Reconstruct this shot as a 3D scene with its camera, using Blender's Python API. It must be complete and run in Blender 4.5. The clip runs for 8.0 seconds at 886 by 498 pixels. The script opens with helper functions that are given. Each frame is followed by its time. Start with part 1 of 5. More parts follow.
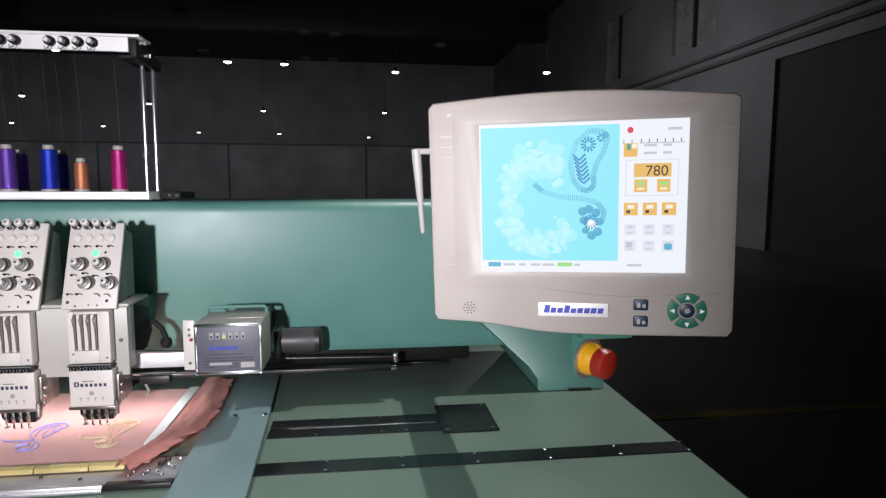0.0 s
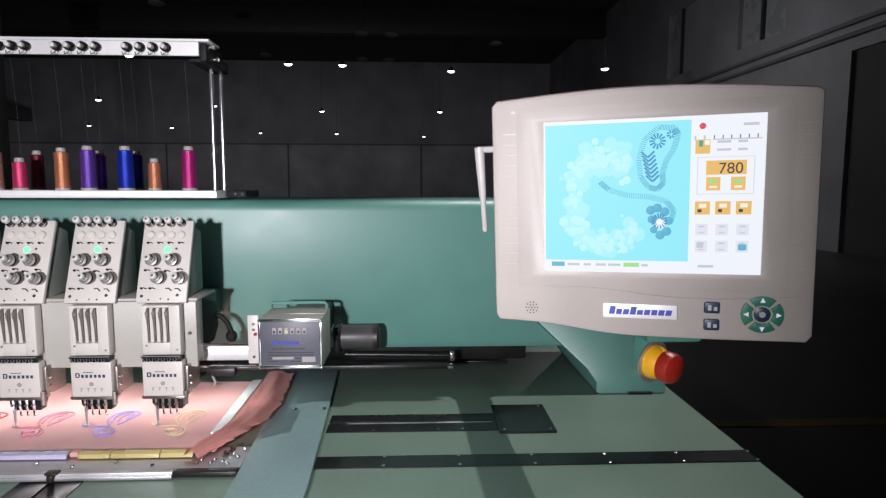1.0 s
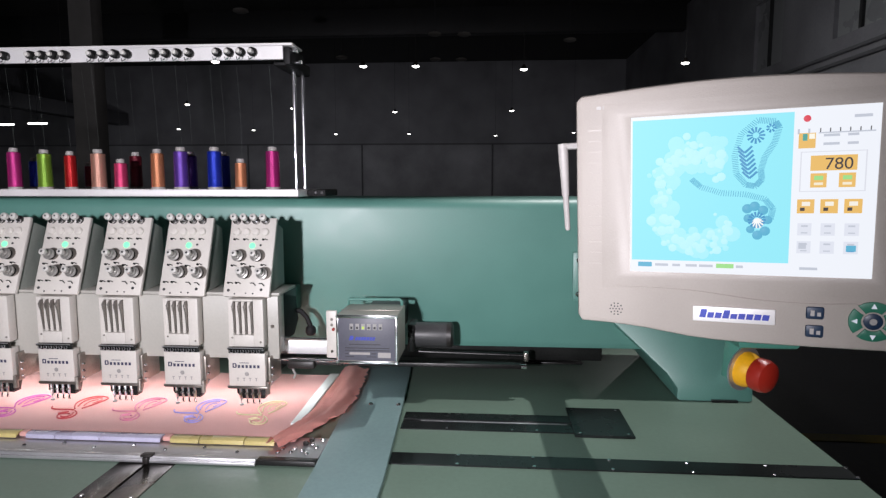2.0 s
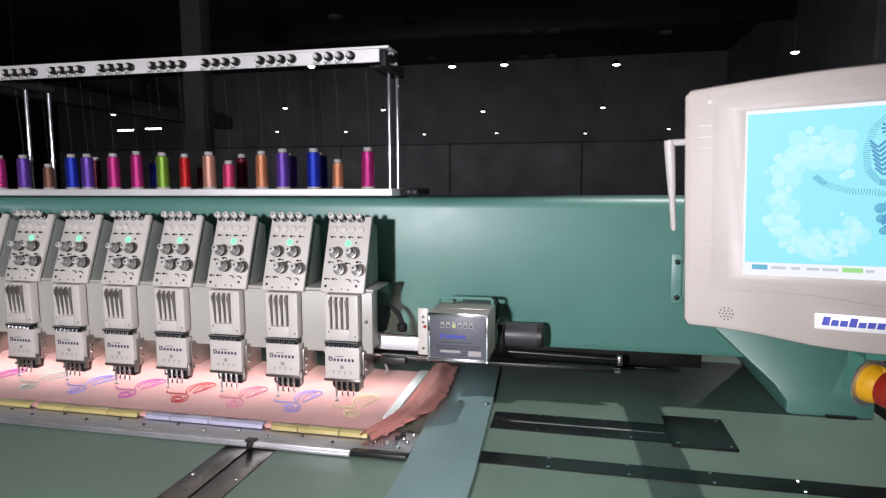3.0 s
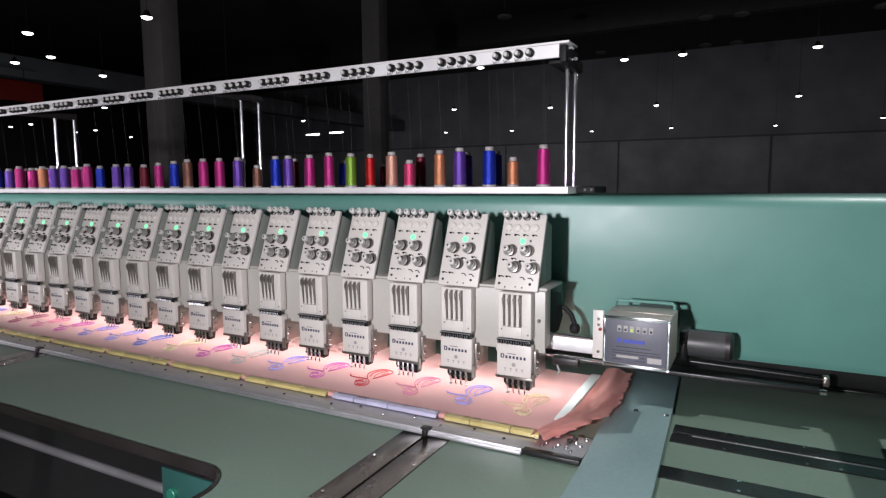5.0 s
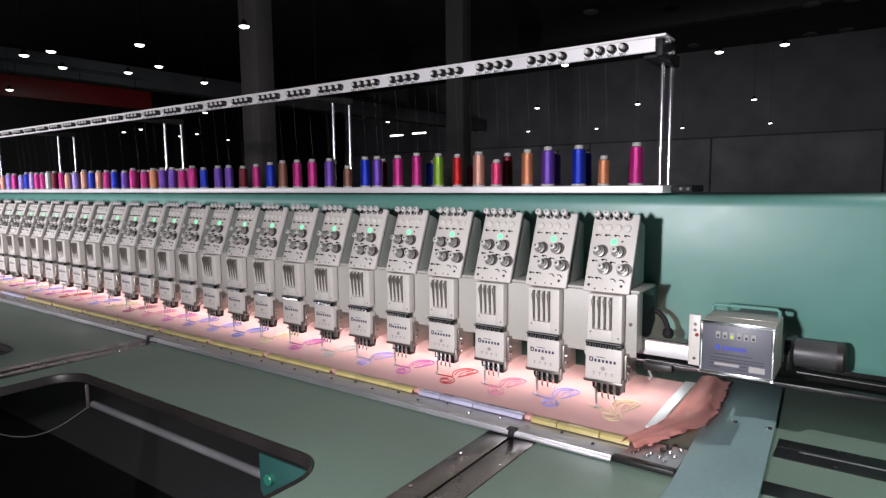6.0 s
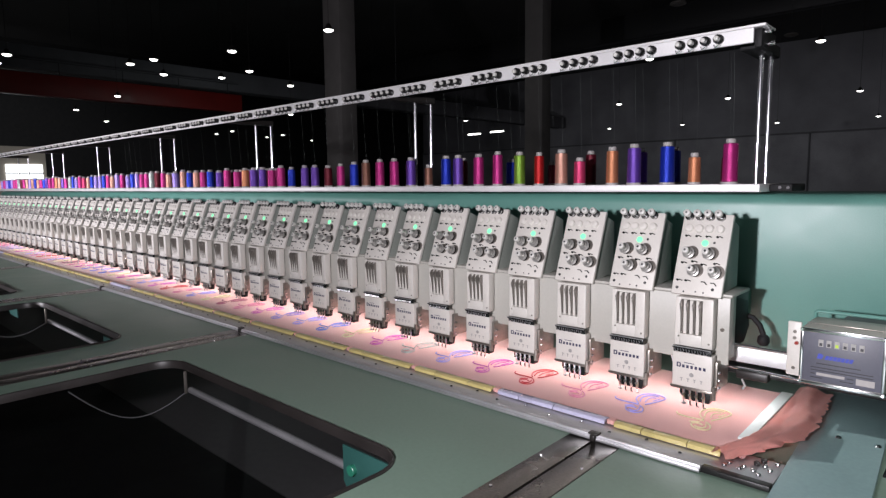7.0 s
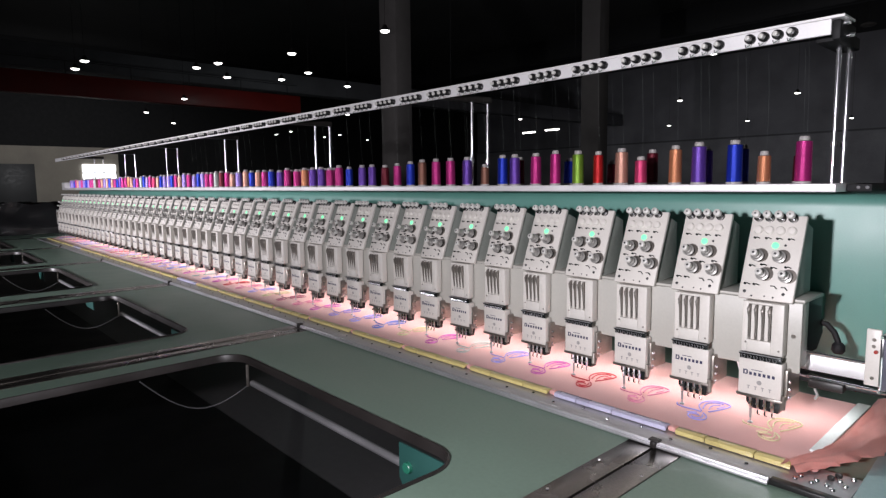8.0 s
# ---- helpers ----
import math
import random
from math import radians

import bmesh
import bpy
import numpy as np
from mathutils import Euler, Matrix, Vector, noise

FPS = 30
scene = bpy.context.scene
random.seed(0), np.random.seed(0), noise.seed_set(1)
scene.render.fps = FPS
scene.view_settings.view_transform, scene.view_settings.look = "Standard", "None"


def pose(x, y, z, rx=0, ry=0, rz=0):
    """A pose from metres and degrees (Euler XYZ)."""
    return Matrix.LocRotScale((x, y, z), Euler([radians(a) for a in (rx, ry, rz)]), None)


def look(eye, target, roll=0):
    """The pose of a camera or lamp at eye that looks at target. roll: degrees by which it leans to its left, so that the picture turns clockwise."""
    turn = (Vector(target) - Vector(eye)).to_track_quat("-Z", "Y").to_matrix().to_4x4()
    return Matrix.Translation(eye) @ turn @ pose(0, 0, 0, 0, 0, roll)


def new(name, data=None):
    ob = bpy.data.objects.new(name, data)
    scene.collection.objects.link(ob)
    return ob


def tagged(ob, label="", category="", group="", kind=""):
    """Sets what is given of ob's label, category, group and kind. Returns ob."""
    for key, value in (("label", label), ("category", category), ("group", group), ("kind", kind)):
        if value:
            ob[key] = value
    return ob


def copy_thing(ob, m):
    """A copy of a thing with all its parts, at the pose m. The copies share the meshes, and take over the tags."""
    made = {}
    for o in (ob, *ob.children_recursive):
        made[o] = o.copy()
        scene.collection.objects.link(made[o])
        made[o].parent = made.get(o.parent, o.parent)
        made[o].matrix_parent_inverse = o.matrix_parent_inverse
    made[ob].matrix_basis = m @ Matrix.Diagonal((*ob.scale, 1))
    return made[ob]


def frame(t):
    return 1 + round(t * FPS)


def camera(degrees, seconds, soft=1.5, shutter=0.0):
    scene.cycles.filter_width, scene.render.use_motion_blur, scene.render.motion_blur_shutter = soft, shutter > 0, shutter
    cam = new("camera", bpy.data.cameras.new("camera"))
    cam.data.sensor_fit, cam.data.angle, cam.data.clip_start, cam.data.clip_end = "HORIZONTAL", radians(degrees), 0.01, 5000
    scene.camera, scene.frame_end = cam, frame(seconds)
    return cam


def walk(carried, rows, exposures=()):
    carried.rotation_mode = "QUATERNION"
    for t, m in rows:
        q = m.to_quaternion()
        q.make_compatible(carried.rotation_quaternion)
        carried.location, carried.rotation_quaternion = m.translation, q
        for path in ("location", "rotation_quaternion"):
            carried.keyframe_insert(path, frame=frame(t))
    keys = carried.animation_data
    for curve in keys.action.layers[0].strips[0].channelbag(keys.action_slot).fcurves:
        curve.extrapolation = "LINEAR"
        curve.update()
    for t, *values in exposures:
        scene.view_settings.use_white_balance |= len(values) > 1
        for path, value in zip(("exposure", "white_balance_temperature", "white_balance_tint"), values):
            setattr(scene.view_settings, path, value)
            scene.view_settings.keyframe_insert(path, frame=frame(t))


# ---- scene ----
cam = camera(72.47, 8.0, soft=1.35)
Z0 = 1.242
PATH = [
    (0.0, 0.6177, -1.4881, 0.1595, -7.608, -5.857, 0.207),
    (0.5, 0.6137, -1.4850, 0.1590, -5.422, -5.892, 0.176),
    (1.0, 0.6078, -1.4846, 0.1588, -2.485, -5.970, 0.142),
    (1.5, 0.6016, -1.4801, 0.1576, 0.545, -6.017, 0.108),
    (3.0, 0.5814, -1.4804, 0.1564, 12.372, -6.109, -0.189),
    (3.5, 0.5735, -1.4809, 0.1550, 16.231, -6.114, -0.233),
    (4.0, 0.5647, -1.4810, 0.1547, 20.320, -6.139, -0.279),
    (5.5, 0.5413, -1.4870, 0.1539, 31.483, -6.145, -0.464),
    (6.0, 0.5329, -1.4916, 0.1536, 35.393, -6.126, -0.549),
    (6.5, 0.5274, -1.4941, 0.1535, 38.917, -6.140, -0.561),
    (7.0, 0.5228, -1.4999, 0.1543, 42.636, -6.179, -0.633),
    (7.5, 0.5185, -1.5024, 0.1550, 45.542, -6.190, -0.620),
    (8.0, 0.5146, -1.5058, 0.1570, 47.684, -6.232, -0.677),
]
walk(cam, [(t, pose(x, y, z + Z0, 90 + pitch, 0, yaw) @ pose(0, 0, 0, 0, 0, roll)) for t, x, y, z, yaw, pitch, roll in PATH])

# ---- world, lamps, exposure ----
scene.view_settings.exposure = 0.0
world = bpy.data.worlds.new("hall_air")
scene.world = world
world.use_nodes = True
world.node_tree.nodes["Background"].inputs[0].default_value = (0.55, 0.6, 0.7, 1)
world.node_tree.nodes["Background"].inputs[1].default_value = 0.01


def lamp(name, kind, m, energy, colour, size=0.3, size_y=None, blend=0.5, cone=90):
    data = bpy.data.lights.new(name, kind)
    data.energy, data.color = energy, colour
    if kind == "AREA":
        data.shape, data.size, data.size_y = "RECTANGLE", size, size_y or size
    else:
        data.shadow_soft_size = size
    if kind == "SPOT":
        data.spot_size, data.spot_blend = radians(cone), blend
    ob = new(name, data)
    ob.matrix_basis = m
    return ob


# film lamp beside the camera, invented fill further down the row for the far heads, high-bay lamp above the table's end
lamp("film_lamp", "SPOT", look((0.22, -2.05, 1.47), (-0.87, 0.3, 1.17)), 200, (1.0, 0.955, 1.03), 0.035, cone=132, blend=0.72)
lamp("far_head_fill", "SPOT", look((-4.6, -4.2, 1.42), (-5.3, 0.2, 1.2)), 1000, (1.0, 0.955, 1.04), 0.10, cone=100, blend=0.8)
lamp("bay_lamp_over_table", "SPOT", look((2.05, 0.92, 4.3), (1.0, -0.1, 0.8)), 300, (1.0, 0.965, 0.98), 0.03, cone=32, blend=0.7)
for bx, by in ((6.0, 27), (-2.0, 27), (-10.5, 27), (-20.0, 25), (-30.0, 5.5)):
    lamp("bay_lamp_by_wall", "SPOT", look((bx, by, 4.2), (bx, by + 4.0, 0) if by > 10 else (bx - 5, by, 0)), (95 if bx > -8 else 230) if by > 10 else 800, (0.97, 0.97, 1), 0.15, cone=165, blend=0.6)
lamp("bay_lamp_by_crane", "POINT", pose(-19.5, 10.3, 4.0), 48, (0.9, 1.0, 1.0), 0.12)
lamp("bay_lamp_over_aisle", "POINT", pose(5.37, 14.0, 4.2), 70, (1.0, 0.98, 0.96), 0.1)
# Added fill that lifts the side wall; no fixture hangs at this point.
lamp("side_wall_fill", "SPOT", look((3.5, 12.0, 4.2), (9.6, 14.0, 1.0)), 120, (0.97, 0.97, 1), 0.15, cone=150, blend=0.6)

# ---- materials ----


def mat(name, colour, rough=0.5, metal=0.0, grain=0.08, scale=40.0, bump=0.05, coat=0.0, stain=0.1, spec=0.5):
    """Procedural surface: fine grain and broad stains in colour and gloss, with a little relief."""
    m = bpy.data.materials.new(name)
    m.use_nodes = True
    nt = m.node_tree
    b = nt.nodes["Principled BSDF"]
    b.inputs["Metallic"].default_value = metal
    b.inputs["Coat Weight"].default_value = coat
    b.inputs["Specular IOR Level"].default_value = spec
    tc = nt.nodes.new("ShaderNodeTexCoord")
    fine, broad = nt.nodes.new("ShaderNodeTexNoise"), nt.nodes.new("ShaderNodeTexNoise")
    fine.inputs["Scale"].default_value, broad.inputs["Scale"].default_value = scale * 4, scale / 8
    fine.inputs["Detail"].default_value, broad.inputs["Detail"].default_value = 4, 5
    for n in (fine, broad):
        nt.links.new(tc.outputs["Object"], n.inputs["Vector"])
    add = nt.nodes.new("ShaderNodeMath")
    add.operation = "MULTIPLY_ADD"
    nt.links.new(fine.outputs["Fac"], add.inputs[0])
    add.inputs[1].default_value = grain / max(grain + stain, 1e-4)
    mul = nt.nodes.new("ShaderNodeMath")
    mul.operation = "MULTIPLY"
    nt.links.new(broad.outputs["Fac"], mul.inputs[0])
    mul.inputs[1].default_value = stain / max(grain + stain, 1e-4)
    nt.links.new(mul.outputs[0], add.inputs[2])
    ramp = nt.nodes.new("ShaderNodeValToRGB")
    k = grain + stain
    ramp.color_ramp.elements[0].position, ramp.color_ramp.elements[1].position = 0.3, 0.7
    ramp.color_ramp.elements[0].color = (*[c * (1 - k) for c in colour], 1)
    ramp.color_ramp.elements[1].color = (*[min(1, c * (1 + k * 0.6)) for c in colour], 1)
    nt.links.new(add.outputs[0], ramp.inputs[0])
    nt.links.new(ramp.outputs[0], b.inputs["Base Color"])
    rr = nt.nodes.new("ShaderNodeMapRange")
    rr.inputs[1].default_value, rr.inputs[2].default_value = 0.3, 0.7
    rr.inputs[3].default_value, rr.inputs[4].default_value = max(0.02, rough - 0.08), min(1, rough + 0.08)
    nt.links.new(broad.outputs["Fac"], rr.inputs[0])
    nt.links.new(rr.outputs[0], b.inputs["Roughness"])
    if bump:
        bn = nt.nodes.new("ShaderNodeBump")
        bn.inputs["Strength"].default_value = bump
        bn.inputs["Distance"].default_value = 0.002
        nt.links.new(fine.outputs["Fac"], bn.inputs["Height"])
        nt.links.new(bn.outputs[0], b.inputs["Normal"])
    return m


def glow(name, colour, strength):
    m = bpy.data.materials.new(name)
    m.use_nodes = True
    b = m.node_tree.nodes["Principled BSDF"]
    b.inputs["Base Color"].default_value = (0.02, 0.02, 0.02, 1)
    b.inputs["Emission Color"].default_value = (*colour, 1)
    b.inputs["Emission Strength"].default_value = strength
    b.inputs["Roughness"].default_value = 0.5
    b.inputs["Specular IOR Level"].default_value = 0.15
    return m


def cloth_mat(name, colour):
    m = mat(name, colour, 0.85, 0, 0.06, 60, 0.0, 0, 0.08, 0.2)
    nt = m.node_tree
    b = nt.nodes["Principled BSDF"]
    tc = nt.nodes.new("ShaderNodeTexCoord")
    hs = []
    for d in ("X", "Y"):
        w = nt.nodes.new("ShaderNodeTexWave")
        w.bands_direction = d
        w.inputs["Scale"].default_value = 260
        w.inputs["Distortion"].default_value = 1.0
        nt.links.new(tc.outputs["Object"], w.inputs["Vector"])
        hs.append(w)
    mx = nt.nodes.new("ShaderNodeMath")
    nt.links.new(hs[0].outputs["Fac"], mx.inputs[0])
    nt.links.new(hs[1].outputs["Fac"], mx.inputs[1])
    bn = nt.nodes.new("ShaderNodeBump")
    bn.inputs["Strength"].default_value = 0.25
    bn.inputs["Distance"].default_value = 0.001
    nt.links.new(mx.outputs[0], bn.inputs["Height"])
    nt.links.new(bn.outputs[0], b.inputs["Normal"])
    b.inputs["Sheen Weight"].default_value = 0.3
    return m


def thread_mat(name, colour):
    """Wound glossy thread: fine horizontal windings."""
    m = mat(name, tuple(min(1, c * 1.15) for c in colour), 0.36, 0.62, 0.1, 80, 0.0, 0, 0.05, 0.8)
    nt = m.node_tree
    b = nt.nodes["Principled BSDF"]
    tc = nt.nodes.new("ShaderNodeTexCoord")
    w = nt.nodes.new("ShaderNodeTexWave")
    w.bands_direction = "Z"
    w.inputs["Scale"].default_value = 180
    w.inputs["Distortion"].default_value = 2.0
    nt.links.new(tc.outputs["Object"], w.inputs["Vector"])
    bn = nt.nodes.new("ShaderNodeBump")
    bn.inputs["Strength"].default_value = 0.3
    bn.inputs["Distance"].default_value = 0.001
    nt.links.new(w.outputs["Fac"], bn.inputs["Height"])
    nt.links.new(bn.outputs[0], b.inputs["Normal"])
    return m


BEIGE = mat("beige_powder_coat", (0.64, 0.61, 0.565), 0.45, 0, 0.03, 60, 0.06, 0, 0.05)
BEIGE_BAR = mat("warm_beige_enamel", (0.43, 0.418, 0.378), 0.42, 0, 0.03, 40, 0.04, 0, 0.05)
MONITOR = mat("cream_moulded_plastic", (0.35, 0.318, 0.290), 0.5, 0, 0.03, 120, 0.1, 0, 0.04)
CASE_GREY = mat("grey_beige_case_paint", (0.33, 0.325, 0.29), 0.48, 0, 0.04, 50, 0.05, 0, 0.08)
GREEN = mat("green_hammered_enamel", (0.115, 0.295, 0.248), 0.5, 0, 0.06, 90, 0.12, 0.0, 0.04)
GREEN.node_tree.nodes["Principled BSDF"].inputs["Coat Weight"].default_value = 0.9
GREEN.node_tree.nodes["Principled BSDF"].inputs["Coat Roughness"].default_value = 0.42
GREEN_DARK = mat("green_housing_enamel", (0.06, 0.20, 0.155), 0.35, 0, 0.06, 60, 0.05, 0.1, 0.1)
TABLE = mat("sage_green_table_laminate", (0.157, 0.230, 0.180), 0.42, 0, 0.05, 25, 0.03, 0, 0.1)
COVER = mat("blue_green_cover_plate", (0.19, 0.29, 0.29), 0.5, 0.0, 0.06, 30, 0.03, 0, 0.12)
GUNMETAL = mat("dark_steel_strip", (0.018, 0.021, 0.021), 0.24, 0.3, 0.10, 50, 0.05, 0, 0.15)
STEEL = mat("brushed_steel_strip", (0.33, 0.30, 0.27), 0.33, 0.85, 0.12, 60, 0.06, 0, 0.2)
ALU = mat("matt_aluminium", (0.52, 0.52, 0.535), 0.36, 0.8, 0.06, 60, 0.04, 0, 0.1)
WHITE_ALU = mat("pale_anodised_aluminium", (0.80, 0.79, 0.79), 0.42, 0.25, 0.03, 50, 0.03, 0, 0.05)
CHROME = mat("polished_chrome", (0.82, 0.82, 0.84), 0.12, 1.0, 0.03, 50, 0.0, 0, 0.05)
BRACKET_GREEN = mat("deep_green_bracket_enamel", (0.021, 0.075, 0.066), 0.4, 0, 0.06, 60, 0.05, 0.1, 0.1)
STRIP_STEEL = mat("scratched_dark_steel_strip", (0.17, 0.155, 0.14), 0.27, 0.85, 0.2, 45, 0.08, 0, 0.4)
POST = mat("satin_chrome_post", (0.80, 0.80, 0.84), 0.2, 0.92, 0.03, 50, 0.0, 0, 0.05)
BLACK = mat("black_rubber", (0.020, 0.017, 0.016), 0.42, 0, 0.2, 60, 0.05, 0, 0.2)
BLACK_STEEL = mat("blackened_steel", (0.03, 0.03, 0.03), 0.35, 0.6, 0.2, 60, 0.05, 0, 0.2)
MOTOR_GREY = mat("grey_motor_paint", (0.05, 0.05, 0.052), 0.5, 0, 0.08, 60, 0.06, 0, 0.12)
DARK_GREY = mat("dark_grey_paint", (0.035, 0.036, 0.038), 0.5, 0, 0.1, 60, 0.05, 0, 0.1)
HEAD_SIDE = mat("grey_green_cast_side", (0.28, 0.30, 0.27), 0.5, 0, 0.06, 50, 0.05, 0, 0.08)
KNOB_STEEL = mat("satin_steel_knob", (0.40, 0.39, 0.37), 0.32, 0.55, 0.05, 80, 0.02, 0, 0.05)
LEVER = mat("worn_steel_lever", (0.30, 0.275, 0.25), 0.36, 0.7, 0.1, 80, 0.03, 0, 0.12)
KNOB = mat("pale_grey_knob", (0.58, 0.57, 0.54), 0.4, 0, 0.05, 80, 0.02, 0, 0.05)
INK = mat("dark_print_ink", (0.03, 0.03, 0.035), 0.5, 0, 0.1, 80, 0)
NAVY = mat("navy_print_ink", (0.035, 0.035, 0.085), 0.45, 0, 0.1, 80, 0)
BLUE_INK = mat("blue_print_ink", (0.04, 0.06, 0.38), 0.45, 0, 0.1, 80, 0)
GREY_INK = mat("grey_print_ink", (0.35, 0.34, 0.33), 0.5, 0, 0.1, 80, 0)
PANEL_GREY = mat("grey_label_panel", (0.105, 0.107, 0.135), 0.45, 0.0, 0.05, 60, 0.02)
RED_PLASTIC = mat("red_button_plastic", (0.30, 0.018, 0.010), 0.35, 0, 0.05, 60, 0.02)
YELLOW_PLASTIC = mat("yellow_collar_plastic", (0.75, 0.38, 0.01), 0.4, 0, 0.05, 60, 0.02)
BUTTON_GREEN = mat("green_rubber_key", (0.02, 0.15, 0.095), 0.45, 0, 0.06, 80, 0.05)
BUTTON_BLUE = mat("navy_rubber_key", (0.012, 0.03, 0.065), 0.45, 0, 0.06, 80, 0.05)
PINK = cloth_mat("salmon_pink_cotton", (0.71, 0.35, 0.318))
CORAL = cloth_mat("coral_red_cotton", (0.90, 0.53, 0.48))
for m in (PINK, CORAL):
    nt = m.node_tree
    pb = nt.nodes["Principled BSDF"]
    tl, mixer = nt.nodes.new("ShaderNodeBsdfTranslucent"), nt.nodes.new("ShaderNodeMixShader")
    tl.inputs[0].default_value = (0.80, 0.36, 0.29, 1)
    mixer.inputs[0].default_value = 0.4 if m is CORAL else 0.15
    nt.links.new(pb.outputs[0], mixer.inputs[1])
    nt.links.new(tl.outputs[0], mixer.inputs[2])
    nt.links.new(mixer.outputs[0], nt.nodes["Material Output"].inputs[0])
CLIP_Y = mat("yellow_clip_plastic", (0.50, 0.42, 0.17), 0.32, 0, 0.06, 50, 0.03, 0.2, 0.15)
CLIP_P = mat("lilac_clip_plastic", (0.45, 0.44, 0.58), 0.3, 0, 0.06, 50, 0.03, 0.3, 0.15)
# Near-black that stands in for the shade beneath the table.
UNDER_SHADE = mat("shade_black_under_table", (0.003, 0.0033, 0.0036), 0.55, 0, 0.1, 20, 0.02, 0, 0.2, 0.3)
THREADS = {n: thread_mat(n + "_thread", c) for n, c in {
    "magenta": (0.46, 0.028, 0.20), "rose": (0.60, 0.05, 0.16), "blue": (0.012, 0.035, 0.42), "violet": (0.13, 0.055, 0.36), "orange": (0.56, 0.22, 0.11),
    "peach": (0.56, 0.29, 0.22), "green": (0.20, 0.36, 0.04), "red": (0.45, 0.012, 0.015), "wine": (0.12, 0.008, 0.02), "brown": (0.22, 0.10, 0.07), "cream": (0.6, 0.5, 0.3), "lilac": (0.30, 0.22, 0.62), "grey": (0.38, 0.42, 0.40)}.items()}
STITCH = {n: mat(n + "_stitching", c, 0.55, 0, 0.12, 300, 0.15, 0, 0.1) for n, c in {
    "cream": (0.70, 0.60, 0.36), "lilac": (0.36, 0.32, 0.72), "rose": (0.70, 0.24, 0.36), "red": (0.52, 0.04, 0.05), "magenta": (0.60, 0.13, 0.42), "grey": (0.45, 0.46, 0.43), "blue": (0.16, 0.22, 0.62), "violet": (0.30, 0.24, 0.60), "wine": (0.36, 0.08, 0.14)}.items()}
SPOOL_CORE = mat("white_spool_core", (0.38, 0.36, 0.35), 0.5, 0, 0.05, 60, 0.02)
TAPE = mat("white_cotton_tape", (0.72, 0.76, 0.74), 0.8, 0, 0.05, 60, 0.05)
LED_GREEN = glow("green_led", (0.17, 0.90, 0.40), 1.8)
LED_WHITE = glow("white_work_light", (1.0, 0.98, 0.96), 6.0)
LED_YELLOW = glow("yellow_indicator", (0.62, 0.85, 0.1), 0.9)
LAMP_GLOW = glow("bay_lamp_glass", (1.0, 0.98, 0.95), 6.0)
WINDOW_GLOW = glow("daylit_window", (0.95, 0.97, 1.0), 2.6)
WALL = mat("grey_hall_wall_paint", (0.30, 0.30, 0.33), 0.8, 0, 0.05, 4, 0.05, 0, 0.25)
WALL_LOW = mat("grey_hall_dado_paint", (0.36, 0.36, 0.39), 0.8, 0, 0.05, 4, 0.05, 0, 0.3)
WALL_BEIGE = mat("beige_hall_wall_paint", (0.42, 0.38, 0.32), 0.8, 0, 0.05, 4, 0.05, 0, 0.2)
TRIM_GREY = mat("dull_grey_trim_paint", (0.16, 0.16, 0.175), 0.8, 0, 0.05, 4, 0.05, 0, 0.25)
MATT_BLACK = mat("matt_black_plastic", (0.009, 0.009, 0.010), 0.65, 0, 0.1, 60, 0.05, 0, 0.15, 0.3)
CEILING = mat("dark_roof_sheet", (0.06, 0.06, 0.06), 0.8, 0, 0.1, 4, 0.05, 0, 0.3)
FLOOR = mat("dark_epoxy_floor", (0.075, 0.075, 0.077), 0.5, 0, 0.1, 6, 0.03, 0, 0.3)
YELLOW_LINE = mat("yellow_floor_paint", (0.35, 0.25, 0.02), 0.6, 0, 0.15, 20, 0.03, 0, 0.3)
COLUMN = mat("column_grey_paint", (0.17, 0.162, 0.155), 0.7)
CRANE_RED = mat("red_crane_paint", (0.25, 0.013, 0.010), 0.5, 0, 0.06, 10, 0.03, 0, 0.2)

# ---- mesh helpers ----


def box(bm, x0, x1, y0, y1, z0, z1, bevel=0.0, seg=2):
    r = bmesh.ops.create_cube(bm, size=1, matrix=Matrix.Translation(((x0 + x1) / 2, (y0 + y1) / 2, (z0 + z1) / 2)) @ Matrix.Diagonal((x1 - x0, y1 - y0, z1 - z0, 1)))
    if bevel:
        es = {e for v in r["verts"] for e in v.link_edges}
        bmesh.ops.bevel(bm, geom=list(es), offset=bevel, segments=seg, affect="EDGES", profile=0.5)
    return bm


def rod(bm, a, b, r0, r1=None, n=12, caps=True):
    """A round bar, or a cone frustum, from a to b."""
    a, b = Vector(a), Vector(b)
    d = b - a
    m = Matrix.Translation((a + b) / 2) @ d.to_track_quat("Z", "Y").to_matrix().to_4x4()
    bmesh.ops.create_cone(bm, cap_ends=caps, segments=n, radius1=r0, radius2=r0 if r1 is None else r1, depth=d.length, matrix=m)
    return bm


def lathe(bm, profile, a, way, n=16):
    """A turned form: profile of (distance along way, radius) from a."""
    q = Vector(way).to_track_quat("Z", "Y").to_matrix()
    rings = []
    for h, r in profile:
        rings.append([bm.verts.new(Vector(a) + q @ Vector((r * math.cos(2 * math.pi * i / n), r * math.sin(2 * math.pi * i / n), h))) for i in range(n)])
    for p, o in zip(rings, rings[1:]):
        for i in range(n):
            bm.faces.new((p[i], p[(i + 1) % n], o[(i + 1) % n], o[i]))
    bm.faces.new(rings[0][::-1])
    bm.faces.new(rings[-1])
    return bm


